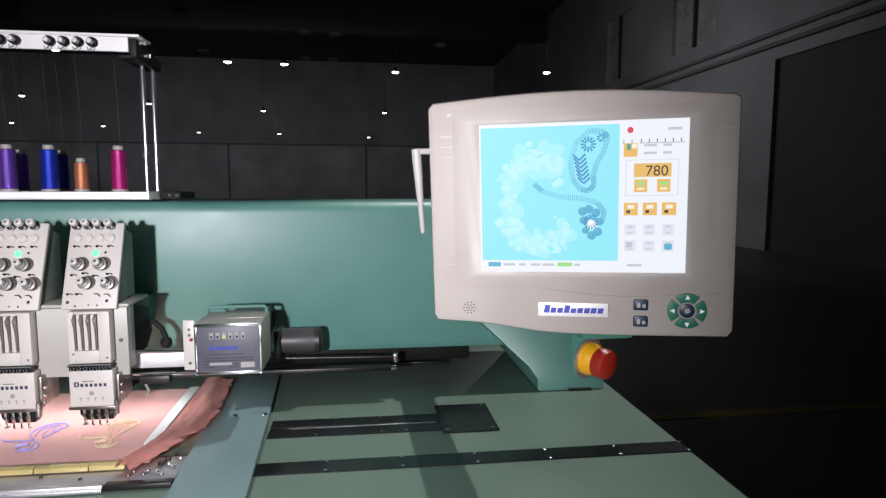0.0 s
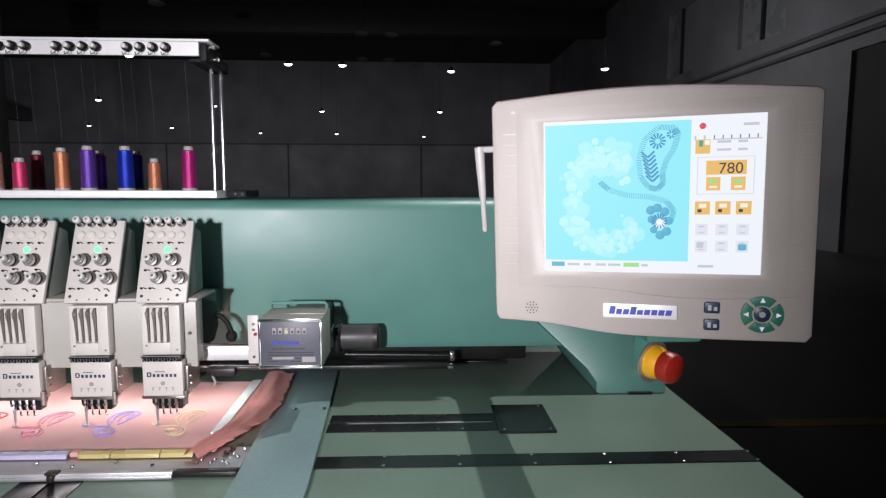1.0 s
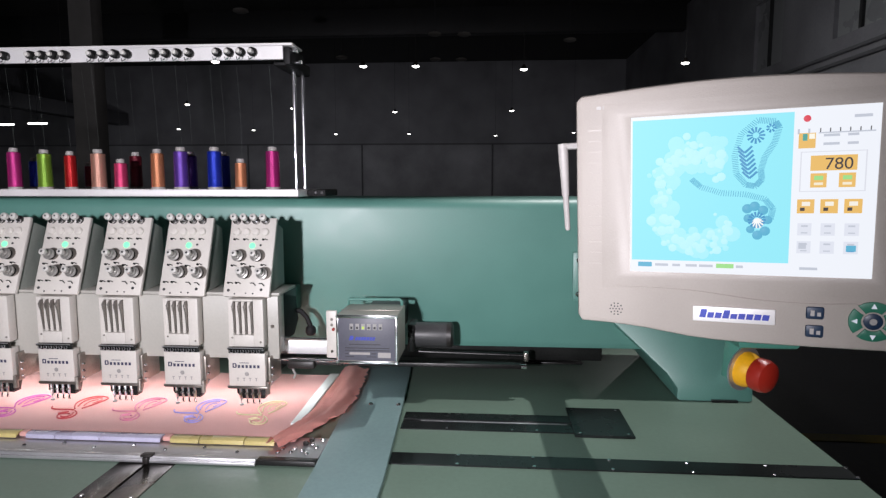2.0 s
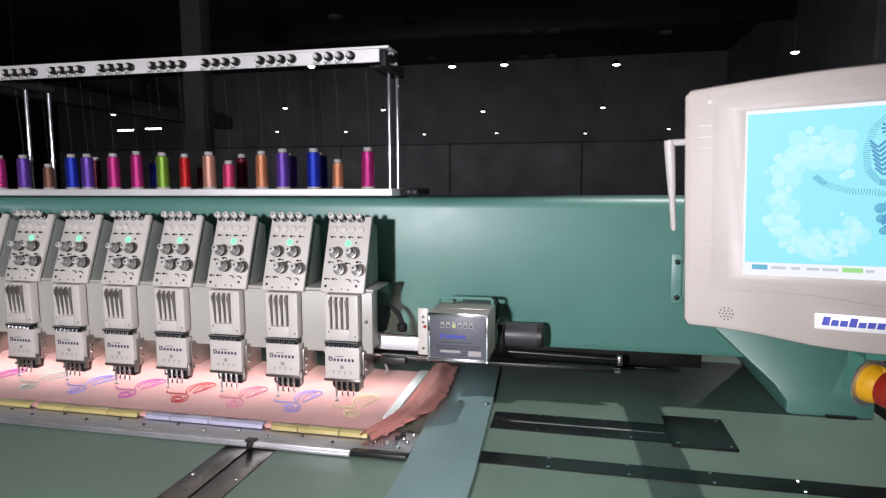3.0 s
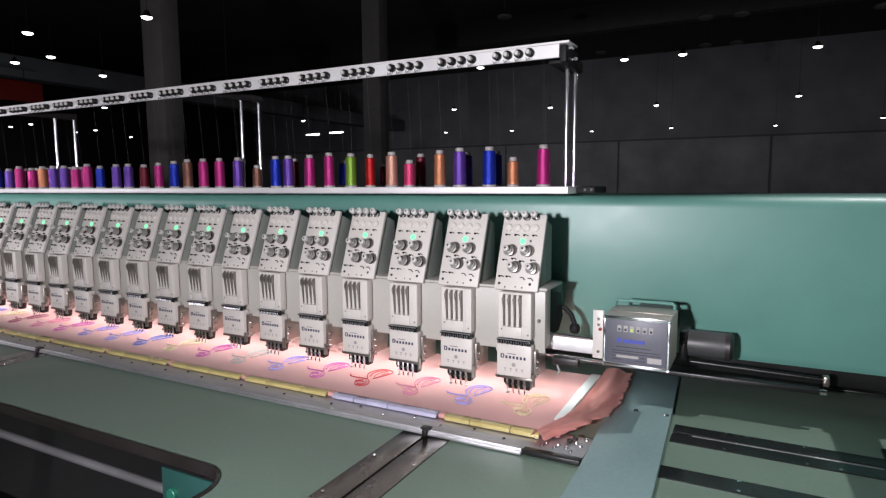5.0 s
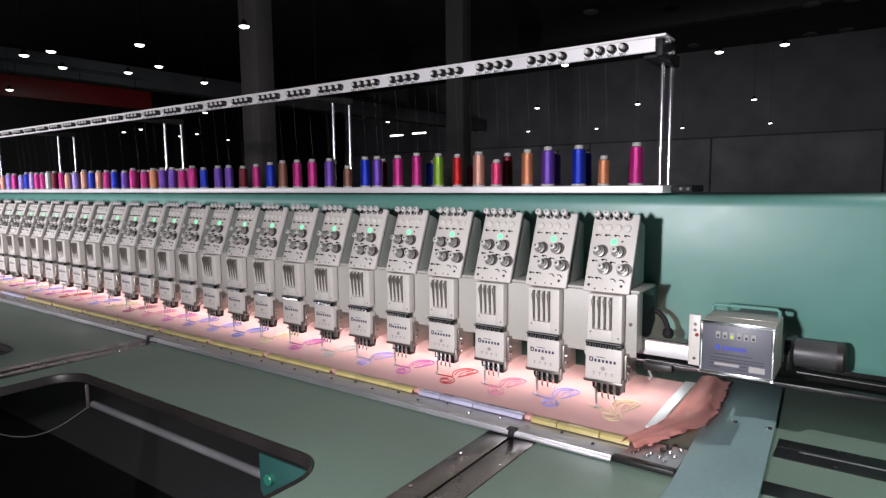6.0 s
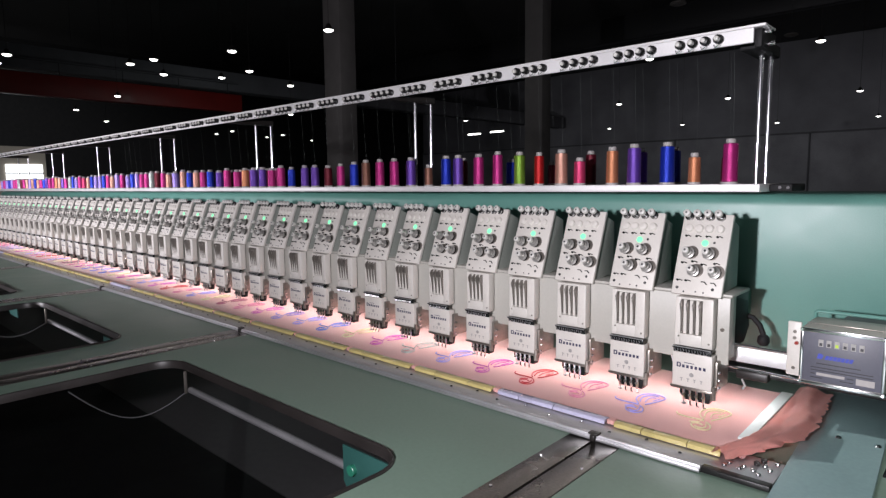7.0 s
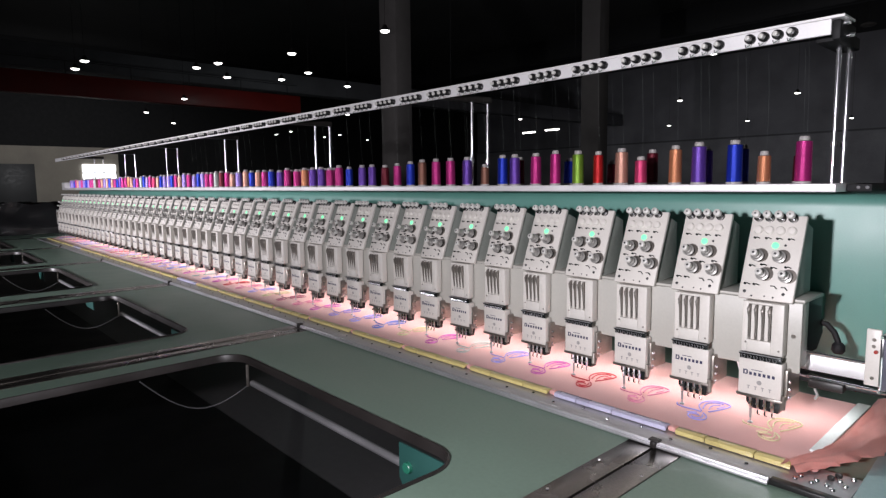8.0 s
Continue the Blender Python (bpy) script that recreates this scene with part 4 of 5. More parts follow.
# folded selvedge at the end: a bunched coral flap with a pale edge
bm = B()
flap = []
for i in range(44):
    s = i / 43
    cy = -0.225 + 0.57 * s
    left = 0.108 + 0.058 * math.sin(math.pi / 2 * min(1, s * 1.9)) - 0.016 * s
    w = 0.034 + 0.046 * min(1, s * 3.2) + 0.008 * math.sin(math.pi * s)
    row = []
    for j in range(19):
        u = j / 18
        fold = 0.0045 * math.sin(u * 8 + 5 * s) * math.sin(math.pi * u) + 0.0018 * math.sin(u * 17 - 9 * s) * u
        jag = (0.012 * noise.noise(Vector((s * 26, 7.0, 1.0))) + 0.008 * noise.noise(Vector((s * 60, 3.0, 1.0)))) * u ** 3
        row.append(bm.verts.new((left + w * u + jag, cy + 0.010 * math.sin(u * 5 + s * 7), 0.027 + 0.013 * math.sin(math.pi * u) * (1 - 0.4 * s) + fold + 0.003 * noise.noise(Vector((s * 20, u * 6, 9.0))))))
    flap.append(row)
for a, b in zip(flap, flap[1:]):
    for j in range(18):
        bm.faces.new((a[j], a[j + 1], b[j + 1], b[j]))
bmesh.ops.solidify(bm, geom=bm.faces[:], thickness=0.0012)
part("cloth_flap", bm, CORAL, fr, "bunched coral red cloth edge")
bm = prism(B(), [(0.126, -0.105), (0.150, -0.105), (0.150, 0.282), (0.122, 0.282)], "z", 0.0225, 0.0275, 0.001)
part("edge_tape", bm, TAPE, fr, "white tape along the cloth edge")
# clips
CLIPS = "yp" + "yyyyyyyypyyyyyyyypyyyyyyypyyyy"
x = 0.122
for k, c in enumerate(CLIPS):
    ln = 0.245 if k == 0 else (0.325 if k == 1 else 0.305)
    if x - ln < END + 0.7:
        break
    cuts = (0, 0.29, 0.72, 1) if k % 2 == 0 else (0, 0.45, 0.78, 1)
    for a, b in zip(cuts, cuts[1:]):
        x1, x0 = x - ln * a - 0.001, x - ln * b + 0.001
        bm = prism(B(), [(-0.206, 0.0145), (-0.205, 0.0235), (-0.199, 0.0265), (-0.184, 0.0255), (-0.180, 0.0225), (-0.192, 0.0218)], "x", x0, x1, 0.0008)
        part("clip", bm, CLIP_Y if c == "y" else CLIP_P, fr, "yellow plastic clip" if c == "y" else "translucent lilac plastic clip")
    x -= ln + 0.022
    part("clip_gap_cloth", box(B(), x + 0.002, x + 0.020, -0.20, -0.180, 0.0145, 0.026, 0.003), CORAL, fr)
# stitched motifs
MOTIF = [[(-0.040, -0.028), (-0.034, -0.044), (-0.012, -0.050), (0.018, -0.047), (0.036, -0.050)],
         [(0.036, -0.050), (0.006, -0.010), (0.006, 0.025), (0.022, 0.048), (0.048, 0.052), (0.072, 0.040), (0.066, 0.012), (0.055, -0.020), (0.044, -0.042)],
         [(0.028, -0.030), (0.018, 0.0), (0.020, 0.025), (0.036, 0.040), (0.055, 0.038)], [(0.040, -0.025), (0.034, 0.0), (0.038, 0.022), (0.052, 0.026)],
         [(0.036, -0.052), (0.054, -0.066), (0.062, -0.090), (0.054, -0.106), (0.034, -0.108), (0.020, -0.096), (0.014, -0.080), (0.028, -0.070), (0.042, -0.078)],
         [(0.042, -0.064), (0.050, -0.080), (0.046, -0.096), (0.034, -0.098), (0.026, -0.090)], [(0.050, -0.005), (0.056, 0.012), (0.060, 0.030)], [(0.030, -0.060), (0.018, -0.066), (0.006, -0.078)]]
COLOURS = ["cream", "lilac", "rose", "red", "magenta", "lilac", "grey", "magenta", "cream", "blue", "lilac", "violet", "magenta", "rose", "wine"]
motif_me = {}


def motif(colour):
    if colour not in motif_me:
        bm = B()
        for line in MOTIF:
            pts = []
            for (ax, ay), (bx, by) in zip(line, line[1:]):
                for s in range(5):
                    pts.append((ax + (bx - ax) * s / 5, ay + (by - ay) * s / 5))
            pts.append(line[-1])
            pts = [(sum(p[0] for p in pts[max(0, i - 2):i + 3]) / len(pts[max(0, i - 2):i + 3]), sum(p[1] for p in pts[max(0, i - 2):i + 3]) / len(pts[max(0, i - 2):i + 3])) for i in range(len(pts))]
            tube(bm, [(p[0], p[1], 0.0228) for p in pts], 0.0018 if len(line) > 4 else 0.0013, 5)
        motif_me[colour] = mesh("stitched_motif", bm, STITCH[colour])
    return motif_me[colour]


for i in range(HEADS):
    ob = new("stitched_motif", motif(COLOURS[i % len(COLOURS)]))
    ob.parent = cl
    ob.location = (-PITCH * i, 0, 0)
    tagged(ob, words[COLOURS[i % len(COLOURS)]] + " stitched paisley motif")

# ---- operator panel ----
PM = pose(0.8659, -0.8165, 1.3656, 2.8, -1.2, -18.6)
mon = thing("operator_panel", "cream plastic operator panel with lit colour screen on a green arm", "control panel", PM)


def panel_outline(grow=0.0):
    top = [(-0.170 + 0.335 * i / 12, 0.1375 - 0.003 * i / 12 + 0.0095 * math.sin(math.pi * (i / 12)) + grow) for i in range(13)]
    bot = [(0.166 - 0.336 * i / 14, -0.1375 + 0.012 * (1 / (1 + math.exp(-(i / 14 - 0.72) * 16))) - 0.002 * math.sin(math.pi * i / 14) - grow) for i in range(15)]
    return [(-0.176 - grow, 0.131)] + top + [(0.171 + grow, 0.130)] + [(0.172 + grow, -0.130)] + bot + [(-0.175 - grow, -0.118)]


bm = B()
prism(bm, panel_outline(), "y", 0.0, 0.022, 0.006)
shell = part("front_shell", bm, MONITOR, mon)
part("rear_shell", box(B(), -0.160, 0.160, 0.0225, 0.070, -0.118, 0.122, 0.02, 3), MONITOR, mon)
# raised bezel round the screen
SX0, SX1, SZ0, SZ1 = -0.1125, 0.1155, -0.0605, 0.1080
bm = B()
outer, inner = [(-0.146, -0.083), (0.146, -0.083), (0.146, 0.1265), (-0.146, 0.1265)], [(SX0, SZ0), (SX1, SZ0), (SX1, SZ1), (SX0, SZ1)]
lo = [bm.verts.new((p[0], 0.0, p[1])) for p in outer]
mid = [bm.verts.new((x, -0.0042, z)) for x, z in ((-0.131, -0.070), (0.128, -0.070), (0.128, 0.1155), (-0.131, 0.1155))]
inn = [bm.verts.new((p[0], 0.0005, p[1])) for p in inner]
for a, b in ((lo, mid), (mid, inn)):
    for i in range(4):
        bm.faces.new((a[i], a[(i + 1) % 4], b[(i + 1) % 4], b[i]))
part("bezel", bm, MONITOR, mon, "cream sloped screen bezel")
scr = part("screen", box(B(), SX0 - 0.002, SX1 + 0.002, -0.0012, 0.002, SZ0 - 0.002, SZ1 + 0.002), glow("screen_white", (0.90, 0.93, 1.0), 0.95), mon, "lit white and cyan screen")


def sx(u):
    return SX0 + (SX1 - SX0) * u


def sz(v):
    return SZ1 - (SZ1 - SZ0) * v




def picture(name, u0, u1, v0, v1, material, lift=1, label=""):
    d = 0.0012 + 0.0006 * lift
    if u0 > 0.69 and 0.16 < v0 < 0.94:
        v0, v1 = v0 - 0.035, v1 - 0.035
    return part(name, box(B(), sx(u0), sx(u1), -d - 0.0003, -d, sz(v1), sz(v0)), material, scr, label)


S_CYAN = glow("screen_cyan", (0.29, 0.81, 0.93), 1.0)
S_PALE = glow("screen_pale_cyan", (0.40, 0.86, 0.95), 1.0)
S_PALER = glow("screen_white_cyan", (0.50, 0.89, 0.96), 1.0)
S_BLUE = glow("screen_blue", (0.09, 0.36, 0.68), 0.85)
S_MID = glow("screen_mid_blue", (0.13, 0.52, 0.76), 0.85)
S_ORANGE = glow("screen_orange", (0.95, 0.58, 0.16), 0.85)
S_GREEN = glow("screen_green", (0.40, 0.85, 0.30), 0.85)
S_RED = glow("screen_red", (0.85, 0.08, 0.12), 0.85)
S_DARK = glow("screen_dark", (0.10, 0.09, 0.10), 0.5)
S_GREY = glow("screen_grey", (0.62, 0.66, 0.76), 0.85)
picture("design_area", 0.0, 0.685, 0.012, 0.93, S_CYAN, 1, "cyan design area")
picture("status_bar", 0.03, 0.095, 0.944, 0.975, S_MID, 1)
for a, b in ((0.11, 0.17), (0.19, 0.225), (0.25, 0.30), (0.31, 0.37), (0.47, 0.5), (0.73, 0.80)):
    picture("status_text", a, b, 0.952, 0.968, S_GREY, 1)
picture("progress_bar", 0.385, 0.46, 0.944, 0.972, S_GREEN, 1, "green progress bar")
# pale cloud of the finished design
rg = random.Random(3)
for material, count, big in ((S_PALE, 150, 0.0085), (S_PALER, 120, 0.0055)):
    bm = B()
    for k in range(count):
        a = rg.uniform(0.5, 6.0)
        spread = rg.gauss(1.0, 0.16)
        u, v = 0.29 + 0.16 * math.cos(a) * spread, 0.53 + 0.31 * math.sin(a) * spread
        if (u > 0.40 and v < 0.50) or not 0.12 < v < 0.89:
            continue
        r = rg.uniform(0.3, 1.0) * big
        lathe(bm, [(0, r), (0.0001, r * 0.8)], (sx(u), -(0.00215 if material is S_PALE else 0.00235) - 0.000001 * k, sz(v)), (0, -1, 0), 12)
    part("design_ground", bm, material, scr, "pale blossom shapes")["kind"] = "stuff"


def ribbon(bm, pts, r=0.0008):
    tube(bm, [(sx(u), -0.0027, sz(v)) for u, v in pts], r, 4)


bm = B()
paisley = [(0.61, 0.06), (0.54, 0.05), (0.475, 0.13), (0.45, 0.26), (0.46, 0.37), (0.50, 0.44), (0.54, 0.45), (0.565, 0.41), (0.56, 0.35), (0.575, 0.27), (0.61, 0.19), (0.628, 0.10), (0.61, 0.06)]
tail = [(0.27, 0.40), (0.31, 0.45), (0.40, 0.49), (0.50, 0.50), (0.58, 0.53), (0.615, 0.59), (0.605, 0.66)]
for line in (paisley, tail):
    pts = []
    for (a, b), (c, d) in zip(line, line[1:]):
        pts += [(a + (c - a) * s / 10, b + (d - b) * s / 10) for s in range(10)]
    for i, (u, v) in enumerate(pts):
        du, dv = (pts[min(i + 1, len(pts) - 1)][0] - pts[max(i - 1, 0)][0]), (pts[min(i + 1, len(pts) - 1)][1] - pts[max(i - 1, 0)][1])
        ln = math.hypot(du, dv) or 1
        nu, nv = -dv / ln, du / ln
        ribbon(bm, [(u - nu * 0.013, v - nv * 0.018), (u + nu * 0.013, v + nv * 0.018)], 0.0005)
part("design_line", bm, S_MID, scr, "blue feathered scroll lines")["kind"] = "stuff"
bm = B()
for cx, cy, r, n in ((0.535, 0.14, 0.0085, 12), (0.595, 0.10, 0.0045, 7), (0.55, 0.66, 0.0085, 14)):
    for i in range(n):
        a = 6.28 * i / n
        rod(bm, (sx(cx) + r * 0.35 * math.cos(a), -0.0027, sz(cy) + r * 0.35 * math.sin(a)), (sx(cx) + r * math.cos(a), -0.0029, sz(cy) + r * math.sin(a)), 0.0007, 0.0012, n=5)
for k in range(7):
    v = 0.40 - 0.026 * k
    for sgn in (-1, 1):
        ribbon(bm, [(0.515 - 0.004 * k, v), (0.515 - 0.004 * k + sgn * 0.014, v - 0.018), (0.515 - 0.004 * k + sgn * 0.030, v - 0.04)], 0.0013)
part("design_flower", bm, S_BLUE, scr, "dark blue flower and leaves")["kind"] = "stuff"
bm = B()
for i, (u, v, r) in enumerate(((0.51, 0.59, 0.005), (0.54, 0.575, 0.005), (0.575, 0.60, 0.005), (0.595, 0.66, 0.0045), (0.585, 0.73, 0.005), (0.555, 0.755, 0.005), (0.515, 0.65, 0.0045), (0.525, 0.72, 0.004))):
    lathe(bm, [(0, r), (0.0003, r * 0.9)], (sx(u), -0.0023 - 0.00004 * i, sz(v)), (0, -1, 0), 14)
part("design_petal", bm, S_MID, scr, "blue overlapping petals")["kind"] = "stuff"
part("design_flower", lathe(B(), [(0, 0.0055), (0.0003, 0.0048)], (sx(0.555), -0.0031, sz(0.68)), (0, -1, 0), 16), glow("screen_flower_white", (0.95, 0.97, 0.97), 0.95), scr)
# side menu
part("record_dot", lathe(B(), [(0, 0.0034), (0.0003, 0.003)], (sx(0.735), -0.0018, sz(0.055)), (0, -1, 0), 14), S_RED, scr)
for a, b, c, d in ((0.91, 0.975, 0.045, 0.062), (0.70, 0.708, 0.115, 0.145), (0.74, 0.748, 0.115, 0.145), (0.80, 0.86, 0.185, 0.20), (0.89, 0.93, 0.185, 0.20), (0.80, 0.86, 0.235, 0.25), (0.89, 0.93, 0.235, 0.25), (0.74, 0.80, 0.955, 0.965), (0.78, 0.99, 0.138, 0.146)):
    picture("menu_text", a, b, c, d, S_GREY, 1)
for i in range(6):
    picture("menu_tick", 0.785 + 0.037 * i, 0.789 + 0.037 * i, 0.115, 0.138, S_DARK, 1)
picture("menu_icon", 0.705, 0.77, 0.175, 0.265, S_ORANGE, 1, "orange menu icon")
picture("menu_icon", 0.72, 0.738, 0.18, 0.22, glow("screen_teal", (0.1, 0.45, 0.4), 0.8), 2)
picture("menu_icon", 0.745, 0.766, 0.18, 0.21, glow("screen_cream", (1.0, 0.97, 0.85), 0.95), 2)
fr_m = glow("screen_frame_grey", (0.78, 0.80, 0.88), 0.9)
for a, b, c, d in ((0.715, 0.965, 0.285, 0.29), (0.715, 0.965, 0.52, 0.525), (0.715, 0.72, 0.29, 0.52), (0.96, 0.965, 0.29, 0.52)):
    picture("speed_frame", a, b, c, d, fr_m, 1)
picture("speed_field", 0.755, 0.93, 0.31, 0.40, S_ORANGE, 1, "orange speed field with dark digits")
txt = bpy.data.curves.new("speed_digits", "FONT")
txt.body, txt.size, txt.extrude, txt.align_x = "780", 0.0165, 0.0001, "CENTER"
txt.materials.append(S_DARK)
digits = new("speed_readout", txt)
digits.parent = scr
digits.matrix_basis = Matrix.Translation((sx(0.862), -0.0028, sz(0.357))) @ Matrix.Rotation(radians(90), 4, "X")
tagged(digits, "dark digits reading 780")
for a in (0.757, 0.865):
    picture("speed_key", a, a + 0.062, 0.415, 0.50, S_ORANGE, 1, "orange speed key")
    picture("speed_key_mark", a + 0.014, a + 0.048, 0.43, 0.455, S_GREEN, 2)
    picture("speed_key_mark", a + 0.014, a + 0.048, 0.47, 0.485, glow("screen_cream", (1.0, 0.9, 0.7), 0.9), 2)
for a in (0.71, 0.80, 0.89):
    picture("function_key", a, a + 0.067, 0.57, 0.655, S_ORANGE, 1, "orange function key")
    picture("function_key_mark", a + 0.018, a + 0.05, 0.585, 0.61, glow("screen_cream", (1.0, 0.95, 0.85), 0.9), 2)
    picture("function_key_mark", a + 0.012, a + 0.03, 0.62, 0.64, S_DARK, 2)
key_m = glow("screen_key_white", (0.80, 0.83, 0.93), 0.92)
for v in (0.715, 0.825):
    for a in (0.715, 0.805, 0.895):
        picture("file_key", a, a + 0.055, v, v + 0.075, key_m, 1)
        picture("file_key_mark", a + 0.014, a + 0.04, v + 0.012, v + 0.022, S_GREY, 2)
        picture("file_key_mark", a + 0.014, a + 0.04, v + 0.055, v + 0.062, S_BLUE if (a > 0.88 and v > 0.8) else S_GREY, 2)
picture("file_key_mark", 0.905, 0.942, 0.848, 0.885, S_MID, 2)
picture("file_key_mark", 0.722, 0.752, 0.835, 0.872, S_GREY, 2)
# print, speaker, badge, keys
bm = B()
for a, b in ((-0.152, -0.147), (-0.145, -0.141), (-0.137, -0.128), (-0.125, -0.096), (-0.094, -0.072)):
    box(bm, a, b, -0.0006, 0.0001, 0.121, 0.1245)
part("print", bm, GREY_INK, mon, "small grey printed title bars")
bm = B()
for r, n in ((0.0, 1), (0.0035, 6), (0.0068, 10)):
    for i in range(n):
        a = 6.28 * i / n
        rod(bm, (-0.130 + r * math.cos(a), -0.0006, -0.108 + r * math.sin(a)), (-0.130 + r * math.cos(a), 0.0005, -0.108 + r * math.sin(a)), 0.0009, n=6)
part("speaker_holes", bm, INK, mon, "ring of dark speaker holes")["kind"] = "stuff"
bd = part("badge", box(B(), -0.047, 0.034, -0.003, 0.0005, -0.116, -0.099, 0.0012), WHITE_ALU, mon, "bright metal badge")
bm = B()
for j, tall in enumerate((1.5, 1.0, 1.0, 1.5, 0.9, 1.0, 1.0, 1.0, 1.0)):
    xa, z0, z1 = -0.0405 + 0.0077 * j, -0.1112, -0.1112 + 0.0062 * tall
    prism(bm, [(xa, z0), (xa + 0.0064, z0), (xa + 0.0064 + 0.2 * (z1 - z0), z1), (xa + 0.2 * (z1 - z0), z1)], "y", -0.0036, -0.003)
part("badge_print", bm, BLUE_INK, bd, "blue printed bars")
for z in (-0.1005, -0.120):
    k = part("side_key", box(B(), 0.062, 0.0785, -0.002, 0.001, z - 0.0065, z + 0.0065, 0.002), BUTTON_BLUE, mon, "navy rubber key")
    part("key_print", box(B(), 0.066, 0.0695, -0.0026, -0.002, z - 0.003, z + 0.003), SPOOL_CORE, k)
    part("key_print", box(B(), 0.072, 0.0755, -0.0026, -0.002, z - 0.003, z + 0.001), SPOOL_CORE, k)
cx, cz = 0.121, -0.1065
for q in range(4):
    a0 = 90 * q + 6
    arc = [(cx + 0.0215 * math.cos(radians(a0 + 78 * i / 8 - 45)), cz + 0.0205 * math.sin(radians(a0 + 78 * i / 8 - 45))) for i in range(9)]
    arc += [(cx + 0.0105 * math.cos(radians(a0 + 78 * (8 - i) / 8 - 45)), cz + 0.010 * math.sin(radians(a0 + 78 * (8 - i) / 8 - 45))) for i in range(9)]
    k = part("arrow_key", prism(B(), arc, "y", -0.002, 0.001, 0.0006), BUTTON_GREEN, mon, "green rubber arrow key")
    a = radians(90 * q)
    mx, mz = cx + 0.0158 * math.cos(a), cz + 0.0158 * math.sin(a)
    part("arrow_print", prism(B(), [(mx + 0.003 * math.cos(a), mz + 0.003 * math.sin(a)), (mx - 0.002 * math.cos(a) - 0.0025 * math.sin(a), mz - 0.002 * math.sin(a) + 0.0025 * math.cos(a)), (mx - 0.002 * math.cos(a) + 0.0025 * math.sin(a), mz - 0.002 * math.sin(a) - 0.0025 * math.cos(a))], "y", -0.0026, -0.002), S_GREY, k)
k = part("centre_key", lathe(B(), [(0, 0.0085), (0.002, 0.0085), (0.003, 0.006)], (cx, 0.001, cz), (0, -1, 0), 16), BUTTON_BLUE, mon, "navy round centre key")
part("key_print", lathe(B(), [(0, 0.0035), (0.0005, 0.003)], (cx, -0.002, cz), (0, -1, 0), 10), GREY_INK, k)
# wavy relief line below the screen, grip ribs on the left edge
bm = B()
tube(bm, [(-0.132 + 0.29 * i / 24, -0.0004, -0.0805 - 0.011 / (1 + math.exp(-(i / 24 - 0.4) * 14)) + 0.006 * max(0, i / 24 - 0.7) * 3) for i in range(25)], 0.0009, 6)
part("relief_line", bm, MONITOR, mon)
for z in (0.098, 0.086, 0.074, 0.062, 0.050, 0.012, 0.0, -0.012, -0.03, -0.042, -0.055):
    part("rib", box(B(), -0.161, -0.147, -0.0008, 0.0002, z - 0.0006, z + 0.0006), MONITOR, mon)
    part("rib", box(B(), 0.150, 0.164, -0.0008, 0.0002, z - 0.0006, z + 0.0006), MONITOR, mon)
bm = lathe(B(), [(0, 0.006), (0.018, 0.0058), (0.060, 0.0042), (0.062, 0.0036), (0.100, 0.0032), (0.102, 0.002)], (-0.192, 0.006, 0.085), (0.05, 0, -1), 12)
rod(bm, (-0.193, 0.006, 0.082), (-0.172, 0.006, 0.082), 0.0038, n=8)
part("stylus_antenna", bm, SPOOL_CORE, mon, "white folded antenna at the panel's edge")
# carrying arm from the beam to the panel
arm = thing("panel_arm", "green enamelled arm bolted to the beam and carrying the panel", "bracket", pose(0, 0, 0))
pl = part("bolt_plate", box(B(), 0.845, 0.880, 0.291, 0.2995, 1.062, 1.205, 0.004), GREEN, arm)
for z in (1.081, 1.181):
    part("bolt", lathe(B(), [(0, 0.008), (0.004, 0.008), (0.006, 0.005), (0.012, 0.004)], (0.862, 0.291, z), (0, -1, 0), 10), CHROME, pl)
part("arm_plate", box(B(), 0.872, 0.96, 0.262, 0.2905, 1.085, 1.24, 0.004), GREEN, arm)
part("arm_tube", prism(B(), [(0.880, 0.272), (0.955, 0.272), (0.992, -0.70), (0.917, -0.70)], "z", 1.19, 1.235, 0.006), GREEN_DARK, arm, "dark green square arm tube")
part("arm_head", box(B(), 0.885, 0.98, -0.755, -0.66, 1.236, 1.36, 0.008), GREEN_DARK, arm)
est = thing("emergency_stop", "red mushroom emergency stop button on a yellow collar", "stop button", look((0.968, -0.60, 1.135), (1.16, -0.93, 1.105)))
part("mount", lathe(B(), [(0, 0.033), (0.003, 0.033), (0.005, 0.030)], (0, 0, 0.0), (0, 0, 1), 24), ALU, est, "bright metal mounting ring")
part("stalk", box(B(), -0.012, 0.012, -0.02, 0.11, 0.005, 0.03, 0.003), GREEN_DARK, est)
part("collar", lathe(B(), [(0, 0.026), (0.004, 0.026), (0.010, 0.0245), (0.018, 0.021)], (0, 0, 0), (0, 0, -1), 24), YELLOW_PLASTIC, est, "yellow plastic collar")
part("button", lathe(B(), [(0.014, 0.015), (0.018, 0.015), (0.020, 0.0235), (0.031, 0.0240), (0.038, 0.0215), (0.042, 0.014), (0.0435, 0.004)], (0, 0, 0), (0, 0, -1), 28), RED_PLASTIC, est, "red mushroom button")

# ---- hall fittings ----


def bay_lamp(x, y, z):
    ob = thing("ceiling_lamp", "round high-bay lamp glowing white under the dark roof", "ceiling lamp", pose(x, y, z), "hall ceiling lamps")
    return ob


